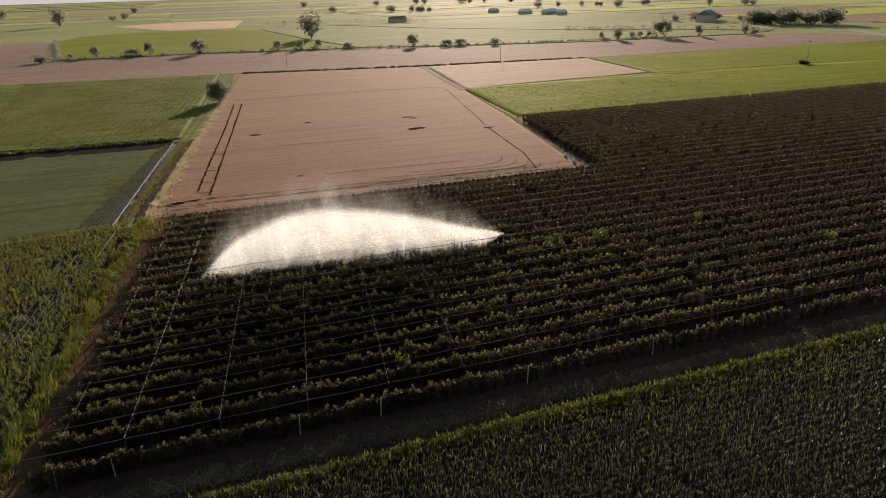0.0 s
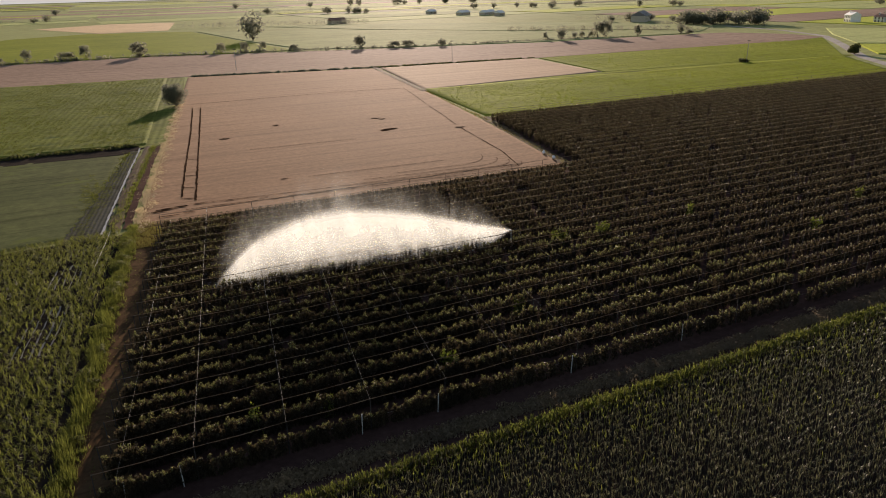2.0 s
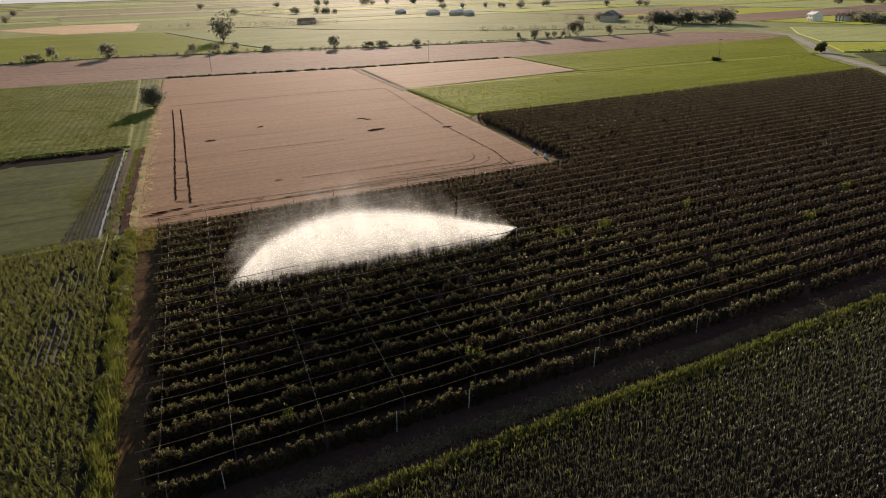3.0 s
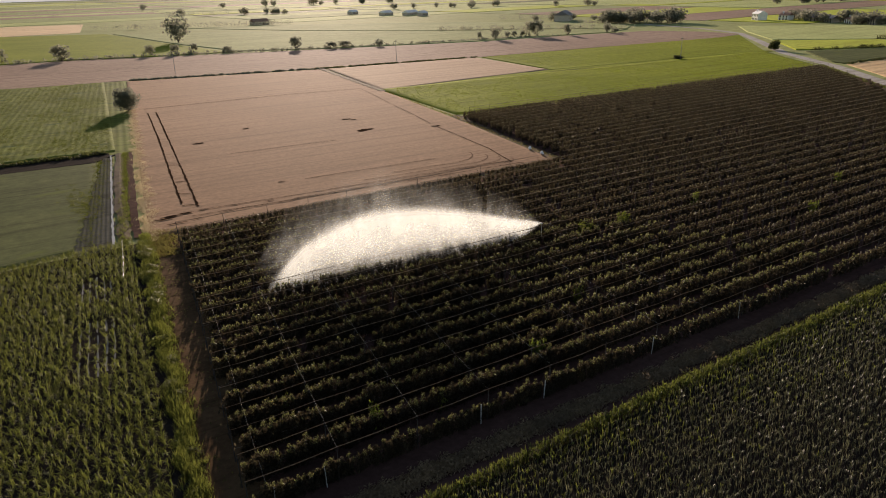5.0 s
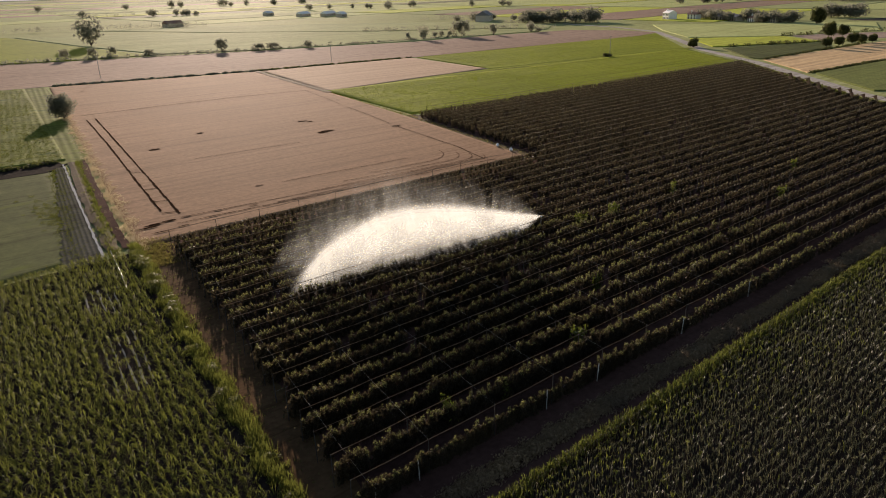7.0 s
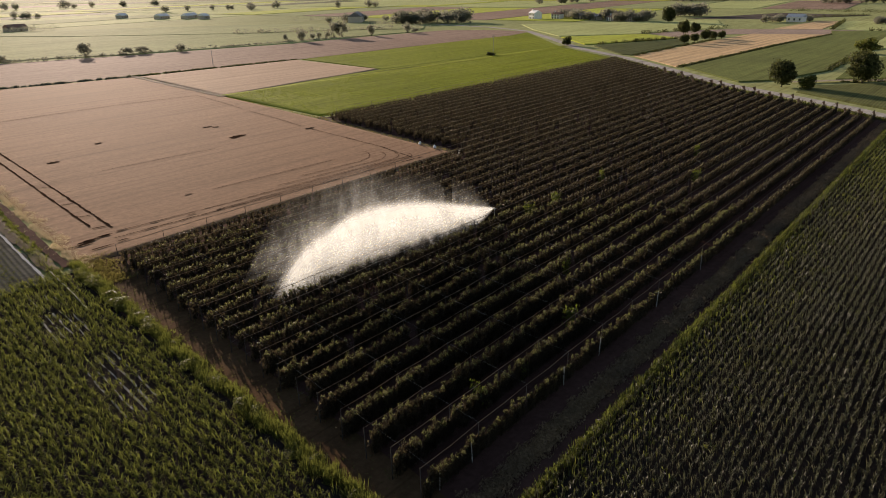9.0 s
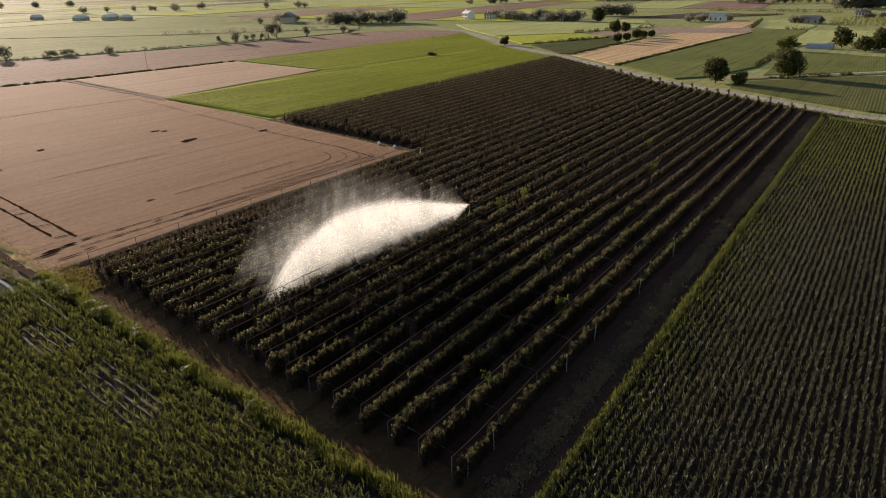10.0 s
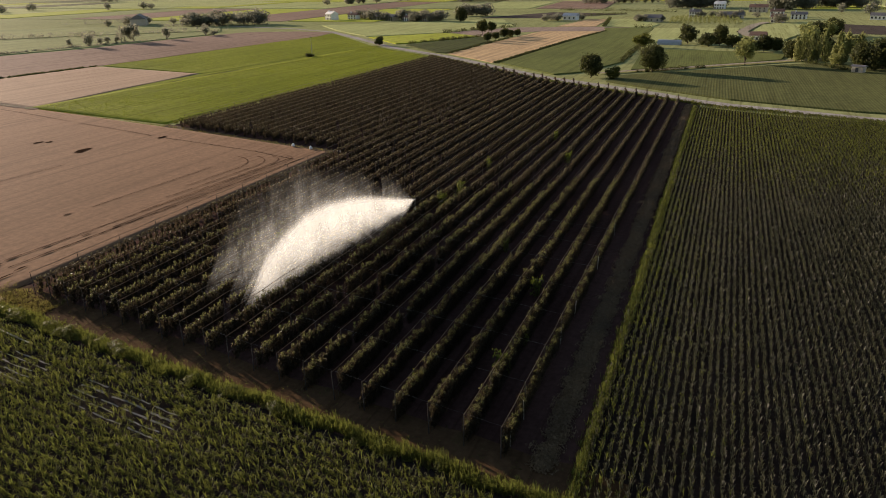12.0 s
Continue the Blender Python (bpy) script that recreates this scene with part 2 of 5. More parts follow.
M_ROOF = plain_mat("clay_roof", (0.24, 0.13, 0.09), 0.85, 0, 0.25, 1.5)
M_ROOF2 = plain_mat("grey_roof", (0.16, 0.15, 0.15), 0.7, 0, 0.2, 1.5)
M_GLASS = plain_mat("dark_window", (0.05, 0.055, 0.06), 0.15, 0, 0.1)
M_DOOR = plain_mat("brown_door", (0.16, 0.09, 0.05), 0.6)
M_BLUE = plain_mat("blue_sheet", (0.34, 0.38, 0.42), 0.4, 0, 0.1)
M_METAL = plain_mat("galvanised_pipe", (0.5, 0.5, 0.5), 0.4, 0.8, 0.1)


def ranged(n, l, value, a, b, c, d):
    g = n.new("ShaderNodeMapRange")
    g.interpolation_type = "SMOOTHSTEP"
    for i, v in enumerate((a, b, c, d)):
        g.inputs[i + 1].default_value = v
    l.new(value, g.inputs[0])
    return g.outputs[0]


def spray_mat(name, dense, rim, foot, tail, torn):
    """Fine drops in the air: light passes and scatters, the rest goes straight through. The map runs along the jet (x) and
    downwards (y); the sheet thins out towards its upper rim, its foot and its far end, and is torn into streaks."""
    m, n, l, p = nodes_of(name)
    p.inputs["Base Color"].default_value = (0.82, 0.82, 0.78, 1)
    p.inputs["Roughness"].default_value = 0.9
    t = n.new("ShaderNodeBsdfTranslucent")
    t.inputs["Color"].default_value = (0.69, 0.72, 0.71, 1)
    x = n.new("ShaderNodeMixShader")
    x.inputs[0].default_value = 0.94
    l.new(p.outputs[0], x.inputs[1])
    l.new(t.outputs[0], x.inputs[2])
    uv = n.new("ShaderNodeUVMap")
    sep = n.new("ShaderNodeSeparateXYZ")
    l.new(uv.outputs[0], sep.inputs[0])

    def stretched(scale, size, detail):
        mp = n.new("ShaderNodeMapping")
        mp.inputs["Scale"].default_value = scale
        mp.inputs["Rotation"].default_value = (0, 0, 0.12)
        l.new(uv.outputs[0], mp.inputs["Vector"])
        return noise_tex(n, l, mp.outputs[0], size, detail, 0.55)

    fine = ranged(n, l, stretched((26, 2.2, 1), 1.0, 4.0), 0.28, 0.72, 1 - torn, 1 + 0.3 * torn)
    broad = ranged(n, l, stretched((6, 2.0, 1), 1.0, 3.0), 0.3, 0.7, 1 - torn, 1 + 0.3 * torn)
    g = ranged(n, l, sep.outputs[1], 0.0, rim, 0.0, dense)
    for fade in (ranged(n, l, sep.outputs[1], 0.15, 1.0, 1.0, foot), ranged(n, l, sep.outputs[0], tail, 1.0, 1.0, 0.12), fine, broad):
        k = n.new("ShaderNodeMath")
        k.operation = "MULTIPLY"
        l.new(g, k.inputs[0])
        l.new(fade, k.inputs[1])
        g = k.outputs[0]
    k.use_clamp = True
    c = n.new("ShaderNodeBsdfTransparent")
    y = n.new("ShaderNodeMixShader")
    l.new(g, y.inputs[0])
    l.new(c.outputs[0], y.inputs[1])
    l.new(x.outputs[0], y.inputs[2])
    l.new(y.outputs[0], n["Material Output"].inputs["Surface"])
    return m


M_SPRAY = spray_mat("water_spray", 0.42, 0.17, 0.15, 0.9, 0.25)
M_VEIL = spray_mat("water_veil", 0.19, 0.34, 0.3, 0.88, 0.5)
M_PLUME = spray_mat("water_plume", 0.21, 0.85, 0.7, 0.8, 0.7)
M_DROPS = plain_mat("water_drops", (0.9, 0.9, 0.88), 0.5, 0, 0.05)

# ---------------------------------------------------------------- mesh helpers


def big_mesh(name, v, f, mat, mark=None, second=None):
    """A mesh from arrays: v (n, 3), f (m, k); the marked faces take the second material."""
    me = bpy.data.meshes.new(name)
    k = f.shape[1]
    me.vertices.add(len(v))
    me.vertices.foreach_set("co", np.ascontiguousarray(v, np.float32).ravel())
    me.loops.add(f.size)
    me.loops.foreach_set("vertex_index", np.ascontiguousarray(f, np.int32).ravel())
    me.polygons.add(len(f))
    me.polygons.foreach_set("loop_start", np.arange(0, f.size, k, dtype=np.int32))
    me.update(calc_edges=True)
    me.validate()
    me.materials.append(mat)
    if second:
        me.materials.append(second)
        me.polygons.foreach_set("material_index", np.ascontiguousarray(mark, np.int32))
    return me


def part(name, bm, material, parent, label=""):
    me = bpy.data.meshes.new(name)
    bm.to_mesh(me)
    bm.free()
    me.materials.append(material)
    ob = new(name, me)
    ob.parent = parent
    return tagged(ob, label)


def piece(name, me, parent, m=None, label=""):
    ob = new(name, me)
    ob.parent = parent
    if m is not None:
        ob.matrix_basis = m
    return tagged(ob, label)


def thing(name, label, category, group="", kind="", at=(0, 0, 0), turn=0.0):
    ob = new(name)
    ob.empty_display_size = 0.2
    ob.matrix_basis = pose(*at, 0, 0, turn)
    return tagged(ob, label, category, group, kind)


def box(bm, x0, x1, y0, y1, z0, z1, bevel=0.0):
    g = bmesh.ops.create_cube(bm, size=1.0, matrix=Matrix.LocRotScale(((x0 + x1) / 2, (y0 + y1) / 2, (z0 + z1) / 2), None, (x1 - x0, y1 - y0, z1 - z0)))
    if bevel:
        es = list({e for v in g["verts"] for e in v.link_edges})
        bmesh.ops.bevel(bm, geom=es, offset=bevel, segments=1, affect="EDGES")


def tube(bm, pts, radii, sides=6):
    """A tapered tube through pts."""
    rings = []
    for i, p in enumerate(pts):
        a, b = Vector(pts[max(i - 1, 0)]), Vector(pts[min(i + 1, len(pts) - 1)])
        q = (b - a).to_track_quat("Z", "Y")
        rings.append([bm.verts.new(Vector(p) + q @ Vector((math.cos(2 * math.pi * k / sides), math.sin(2 * math.pi * k / sides), 0)) * radii[i]) for k in range(sides)])
    for r0, r1 in zip(rings, rings[1:]):
        for k in range(sides):
            bm.faces.new((r0[k], r0[(k + 1) % sides], r1[(k + 1) % sides], r1[k]))
    bm.faces.new(rings[0][::-1])
    bm.faces.new(rings[-1])


def placed(templates, at, turn, size, lift=0.0):
    """Copies of the template arrays (v, f) or (v, f, mark) at the places at (n, 2), joined."""
    vs, fs, ms, base = [], [], [], 0
    pick = np.random.randint(0, len(templates), len(at))
    for k, (v, f, *mark) in enumerate(templates):
        i = np.nonzero(pick == k)[0]
        if not len(i):
            continue
        c, s = np.cos(turn[i])[:, None], np.sin(turn[i])[:, None]
        sc = size[i][:, None]
        x = (v[:, 0] * c - v[:, 1] * s) * sc + at[i, 0][:, None]
        y = (v[:, 0] * s + v[:, 1] * c) * sc + at[i, 1][:, None]
        z = v[:, 2] * sc + lift
        vs.append(np.stack([x, y, z], 2).reshape(-1, 3))
        fs.append((f[None] + (np.arange(len(i)) * len(v))[:, None, None]).reshape(-1, f.shape[1]) + base)
        base += len(i) * len(v)
        ms += [np.tile(m, len(i)) for m in mark]
    return (np.concatenate(vs), np.concatenate(fs), np.concatenate(ms)) if ms else (np.concatenate(vs), np.concatenate(fs))


def leaf_cloud(centres, normals, size, aspect=1.8, upright=0.0):
    """One kite-shaped, slightly cupped leaf (a quad) for each centre; upright leaves point upwards."""
    n = len(centres)
    nrm = normals / (np.linalg.norm(normals, axis=1)[:, None] + 1e-9)
    u = np.random.normal(size=(n, 3)) + np.array([0, 0, 3.0 * upright])
    u -= nrm * (u * nrm).sum(1)[:, None]
    u /= np.linalg.norm(u, axis=1)[:, None] + 1e-9
    w = np.cross(nrm, u)
    s = size[:, None]
    v = np.stack([centres - u * s, centres - w * s / aspect + nrm * s * 0.12, centres + u * s, centres + w * s / aspect + nrm * s * 0.12], 1).reshape(-1, 3)
    return v, np.arange(4 * n).reshape(-1, 4)


def inside(p, poly):
    x, y = p[:, 0], p[:, 1]
    ok = np.zeros(len(p), bool)
    j = len(poly) - 1
    for i in range(len(poly)):
        (xi, yi), (xj, yj) = poly[i], poly[j]
        hit = ((yi > y) != (yj > y)) & (x < (xj - xi) * (y - yi) / (yj - yi + 1e-12) + xi)
        ok ^= hit
        j = i
    return ok


# ---------------------------------------------------------------- the ground and its fields
ground_bm = bmesh.new()
bmesh.ops.create_grid(ground_bm, x_segments=40, y_segments=40, size=4500)
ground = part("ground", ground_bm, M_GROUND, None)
tagged(ground, "wide flat green farmland reaching the horizon", "ground", kind="structure")


# low ridge where the plain ends, added as a backdrop that glows like haze
M_HAZE_RIDGE, _n, _l, _p = nodes_of("distant_haze")
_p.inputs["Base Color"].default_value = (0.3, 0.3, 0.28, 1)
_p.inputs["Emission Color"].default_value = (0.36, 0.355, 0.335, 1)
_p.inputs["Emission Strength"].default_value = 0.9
bm = bmesh.new()
prev = None
for i in range(121):
    a = 2 * math.pi * (i % 120) / 120
    h = 62 + 9 * math.sin(3 * a + 1) + 7 * math.sin(11 * a) + 4 * math.sin(23 * a + 2)
    pair = [bm.verts.new((4380 * math.sin(a), 4380 * math.cos(a), z)) for z in (-1, h)]
    if prev:
        bm.faces.new((prev[0], pair[0], pair[1], prev[1]))
    prev = pair
tagged(part("backdrop", bm, M_HAZE_RIDGE, None), "low backdrop ridge glowing like pale haze at the horizon", "backdrop", kind="structure")


def field(name, label, mat, high, pts, kind="structure"):
    """A parcel whose crop stands high metres tall, as a slab with a sloping rim."""
    bm = bmesh.new()
    c = Vector((sum(p[0] for p in pts) / len(pts), sum(p[1] for p in pts) / len(pts)))
    low = [bm.verts.new((*p, 0.0)) for p in pts]
    top = []
    for p in pts:
        d = (c - Vector(p))
        d = d.normalized() * min(0.3, high)
        top.append(bm.verts.new((p[0] + d.x, p[1] + d.y, high)))
    k = len(pts)
    for i in range(k):
        bm.faces.new((low[i], low[(i + 1) % k], top[(i + 1) % k], top[i]))
    bm.faces.new(top)
    bmesh.ops.recalc_face_normals(bm, faces=bm.faces)
    ob = part(name, bm, mat, None)
    return tagged(ob, label, "field", kind=kind)


def patch_field(name, label, mat, high, a, b, c, d, nu, nv, rough=0.03, wave=6.0, bulge=0.0):
    """A four-cornered parcel (a, b, c, d round it) with an uneven top and steep sides."""
    rim = [0.15 / math.dist(a, b), 0.15 / math.dist(a, d)]
    us, vs = (np.r_[0, np.linspace(e, 1 - e, k - 1), 1] for e, k in zip(rim, (nu, nv)))
    u, v = np.meshgrid(us, vs)
    A, B, C, D = (np.array(q, float) for q in (a, b, c, d))
    p = ((1 - u) * (1 - v))[..., None] * A + (u * (1 - v))[..., None] * B + (u * v)[..., None] * C + ((1 - u) * v)[..., None] * D
    x, y = p[..., 0] + bulge * u * 4 * v * (1 - v), p[..., 1]
    z = high + rough * (np.sin(x / wave + 1.3 * np.sin(y / wave / 1.7)) * 0.5 + np.random.uniform(-0.5, 0.5, x.shape))
    edge = (u == 0) | (u == 1) | (v == 0) | (v == 1)
    z = np.where(edge, 0.0, z)
    vv = np.stack([x, y, z], 2).reshape(-1, 3)
    i = np.arange((nu + 1) * (nv + 1)).reshape(nv + 1, nu + 1)
    f = np.stack([i[:-1, :-1], i[:-1, 1:], i[1:, 1:], i[1:, :-1]], 2).reshape(-1, 4)
    ob = new(name, big_mesh(name, vv, f, mat))
    return tagged(ob, label, "field", kind="structure")


def ribbon(name, label, category, mat, pts, width, z, wobble=0.0, step=2.0, kind="structure", crown=0.0):
    """A strip of ground along pts; width may be a pair, from the first end to the last."""
    pts = [Vector(p) for p in pts]
    line = []
    for p, q in zip(pts, pts[1:]):
        k = max(1, int((q - p).length / step))
        line += [p.lerp(q, i / k) for i in range(k)]
    line.append(pts[-1])
    bm = bmesh.new()
    rows = []
    for i, p in enumerate(line):
        d = (line[min(i + 1, len(line) - 1)] - line[max(i - 1, 0)]).normalized()
        s = Vector((-d.y, d.x))
        wide = width if isinstance(width, (int, float)) else width[0] + (width[1] - width[0]) * i / (len(line) - 1)
        w0, w1 = (wide / 2 * (1 + random.uniform(-wobble, wobble)) for _ in range(2))
        rows.append([bm.verts.new((*(p + s * w0), z)), bm.verts.new((*p, z + crown)), bm.verts.new((*(p - s * w1), z))])
    for a, b in zip(rows, rows[1:]):
        for k in range(2):
            bm.faces.new((a[k], a[k + 1], b[k + 1], b[k]))
    bmesh.ops.recalc_face_normals(bm, faces=bm.faces)
    ob = part(name, bm, mat, None)
    return tagged(ob, label, category, kind=kind)


def west(y):
    """The western end of the orchard's rows."""
    return -8.7 + 0.145 * (y - 78)


def east(y):
    """The road's edge, where the rows end."""
    return float(np.interp(y, (38, 53, 66, 93, 152, 170), (143, 153, 161, 179, 234, 250))) - 3.0


def row_y(k, x):
    return 44.7 + 2.97 * k + 0.011 * (x + 12)


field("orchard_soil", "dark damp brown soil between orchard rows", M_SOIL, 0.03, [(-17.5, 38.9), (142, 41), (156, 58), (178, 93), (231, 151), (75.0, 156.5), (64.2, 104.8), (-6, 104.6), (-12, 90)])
patch_field("wheat_field", "ripe pinkish tan grain with tractor lines", M_WHEAT, 0.2, (-8.8, 104.6), (63.4, 105.2), (90, 283), (18.5, 297), 70, 150, bulge=2.4)
patch_field("far_wheat_field", "smooth pale tan ripe grain", M_WHEAT2, 0.2, (82.5, 212), (157.5, 219), (164, 277), (93.5, 283), 40, 40)
field("stubble_field", "long band of ploughed reddish brown stubble", M_STUBBLE, 0.12, [(-320, 345), (-68, 308), (11, 302), (91, 288), (163, 279), (232, 277), (325, 272), (358, 281), (362, 310), (348, 343), (284, 351), (220, 353), (134, 376), (49, 400), (9, 413), (-63, 410), (-320, 440)])
patch_field("green_field", "lush bright green crop beside the orchard", M_GREEN, 0.26, (76.2, 159), (233, 155), (273, 206.5), (82.4, 213.5), 70, 40, 0.1)
field("green_field", "bright green crop crossed by a hedge line", M_GREEN, 0.26, [(158, 217.5), (200, 213.5), (224, 213), (274, 207), (350, 276), (325, 271), (232, 275), (167, 277)])
patch_field("leafy_field", "dense leafy green crop in ragged rows", M_BEAN, 0.46, (-110, 171), (-4, 167), (11, 298), (-110, 312), 120, 150, 0.16, 4.0)
patch_field("seedling_field", "flat grey green seedlings in thin rows", M_GREY, 0.12, (-110, 91.5), (-14.5, 104.8), (-8.5, 160), (-110, 163), 60, 40, 0.04)
ribbon("wet_strip", "wet grey soil in narrow ridges", "soil", M_WETSOIL, [(-16.0, 102.4), (-14.3, 112), (-12.6, 122), (-10.2, 137), (-7.2, 156), (-6.4, 161)], (4.6, 1.8), 0.19, 0.22, 0.8)
ribbon("grass_margin", "dull narrow grass margin between grain and orchard", "grass", M_TRACK, [(64.6, 105.5), (66.2, 115), (69.4, 131), (73.8, 152), (75.2, 158)], 2.2, 0.1, 0.3)
# soil strip whose dark colour includes the shade at the crop's foot
field("headland_soil", "bare soil below the leafy crop, darkened for its shade", M_DARK, 0.14, [(-110, 161.5), (-9, 158.5), (-4.5, 163.5), (-4.0, 169), (-110, 173)])
ribbon("grass_margin", "rough green grass between two green crops", "grass", M_GREEN, [(82, 214.5), (158, 215), (200, 211.6), (224, 210.6), (276, 206)], 4.6, 0.17, 0.1)
field("grass_strip", "rough green grass between crop and grain", M_BEAN, 0.16, [(-5.5, 163.5), (0.0, 165), (6.0, 205), (12.0, 250), (17.5, 298), (9, 301), (-6, 170)])
ribbon("ditch", "narrow silvery irrigation ditch full of water", "ditch", M_WATER, [(-13.3, 104.0), (-12.4, 111.6), (-10.6, 125.2), (-8.7, 139.4), (-6.0, 158.7), (-5.5, 163)], 0.3, 0.22, 0.55, 1.2)
ribbon("ditch_bank", "dull grassy bank beside the ditch", "bank", M_TRACK, [(-11.7, 105.5), (-10.9, 112), (-9.4, 125), (-7.4, 139), (-4.5, 158), (-3.8, 164)], 1.7, 0.2, 0.2, crown=0.15)
# dark ribbon laid where the gap under the grain lies in shade
ribbon("ditch_bank", "dark strip painted for the shaded gap below the grain's edge", "bank", M_SOIL, [(-10.0, 105.5), (-9.3, 112), (-7.6, 125), (-5.5, 139), (-2.8, 158), (-1.8, 164)], 1.2, 0.21, 0.3)
ribbon("track", "trodden brown grass track beside the orchard", "track", M_TROD, [(-15.2, 36), (-13.9, 50), (-12.0, 65), (-9.6, 82), (-7.0, 101), (-5.5, 108)], 4.2, 0.06, 0.12)
ribbon("track", "grassy track between two grain fields", "track", M_TRACK, [(81.2, 209), (85.2, 240), (91.8, 286)], 2.0, 0.3, 0.3)
ribbon("track", "dark soil headland along the maize", "track", M_SOIL, [(-18, 41.3), (60, 42.2), (142, 43.5)], 3.0, 0.05, 0.1)
ribbon("road", "pale dusty asphalt country road", "road", M_ROAD, [(118, -60), (133, 0), (144, 34), (150, 45), (158, 54), (168, 69), (183, 93), (210, 122), (239, 153), (272, 196), (318, 240), (362, 284), (385, 330), (402, 396)], 4.6, 0.07, 0.04, crown=0.05)
ribbon("road_verge", "dry grass verge along the road", "verge", M_TRACK, [(116, -60), (131, 0), (141, 34), (147, 46), (155, 57)], 2.6, 0.05, 0.3)
ribbon("dirt_path", "pale dirt path between green fields", "path", M_DIRT, [(196, 78), (206, 68), (214, 57), (229, 42), (239, 31), (254, 15), (262, 0)], 3.2, 0.5, 0.1)
ribbon("dirt_path", "pale curved farm lane", "path", M_DIRT, [(345, 20), (356, 24), (381, 31), (405, 34), (428, 32), (470, 27), (500, 20)], 6.0, 0.45, 0.1)

field("crop_field", "bright yellow green crop", M_YELLOW, 0.5, [(325, 237), (363, 203), (343, 175), (292, 197), (288, 201)])
field("crop_field", "dull grey green crop beside the road", M_GREY, 0.4, [(283, 193), (338, 170), (316, 158), (250, 157), (252, 163)])
field("crop_field", "golden straw stubble in mown stripes", M_TAN, 0.25, [(248, 155), (349, 153), (390, 150), (398, 114), (328, 119), (219, 124), (226, 131)])
field("crop_field", "wide green crop with faint drill rows", M_DRILL, 0.45, [(218, 121), (330, 116), (398, 111), (428, 118), (432, 87), (301, 79), (232, 76), (199, 84), (190, 92)])
field("crop_field", "green crop in clear drill rows", M_DRILL, 0.4, [(211, 69), (279, 74), (290, 65), (286, 36), (279, 15), (257, 18), (240, 34), (216, 60)])
field("crop_field", "grey green crop in long drill rows", M_DEEP, 0.4, [(192, 72), (206, 57), (226, 34), (238, 20), (250, 4), (240, -12), (212, -40), (137, -45), (142, 5), (152, 34), (164, 53), (178, 72)])
field("crop_field", "pale green meadow below the farm", M_HAZE_MEADOW, 0.45, [(310, 80), (367, 84), (429, 86), (438, 36), (395, 36), (377, 35), (345, 36), (360, 52), (337, 70)])
field("crop_field", "pale green meadow in the lane's bend", M_HAZE_MEADOW, 0.4, [(476, 22), (512, -7), (409, 0), (352, 14), (378, 25), (405, 29), (428, 27)])
field("crop_field", "mauve brown bare soil", M_MAUVE, 0.1, [(372, 204), (401, 193), (424, 176), (445, 108), (432, 100), (399, 116), (391, 151), (368, 178), (346, 172)])
field("crop_field", "pale green meadow edged by a dark hedge", M_HAZE_MEADOW, 0.35, [(375, 289), (331, 242), (366, 208), (411, 195), (434, 181), (515, 215), (420, 328)])
field("crop_field", "dark brown ploughed soil", M_DUSK, 0.12, [(530, 245), (640, 205), (612, 130), (538, 186)])
field("crop_field", "pale golden stubble", M_TAN, 0.2, [(436, 152), (525, 148), (527, 133), (440, 126)])
field("crop_field", "pale green meadow by the farm buildings", M_HAZE_MEADOW, 0.3, [(440, 122), (527, 130), (535, 106), (470, 88), (436, 90)])
field("crop_field", "dark ploughed soil beyond the wood", M_DUSK, 0.12, [(500, -12), (474, -48), (400, -40), (405, -14)])
field("crop_field", "long green crop behind the stubble", M_GREEN, 0.4, [(-62, 413), (9, 417), (49, 404), (86, 398), (75, 494), (59, 657), (-21, 693), (-78, 656), (-88, 587)])
field("crop_field", "brown bare soil", M_STUBBLE, 0.1, [(-92, 412), (-67, 417), (-92, 592), (-260, 585), (-300, 450)])
field("crop_field", "pale tan stubble", M_TAN, 0.15, [(-72, 848), (-1, 914), (68, 893), (45, 703), (-12, 699)])
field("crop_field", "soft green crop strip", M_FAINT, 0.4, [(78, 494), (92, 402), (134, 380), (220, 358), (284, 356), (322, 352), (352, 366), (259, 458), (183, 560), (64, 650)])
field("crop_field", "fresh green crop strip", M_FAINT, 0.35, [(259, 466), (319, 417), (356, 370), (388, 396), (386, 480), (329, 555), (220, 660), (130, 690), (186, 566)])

# far parcels: strips of crop on a loose grid, out to the horizon
rng = random.Random(11)
far_kinds = [(M_HAZE_MEADOW, "pale green"), (M_FAINT, "dull green"), (M_YELLOW, "yellow green"), (M_STUBBLE, "reddish brown"), (M_HAZE_MEADOW, "soft pale green"), (M_GREY, "grey green"), (M_FAINT, "soft green")]
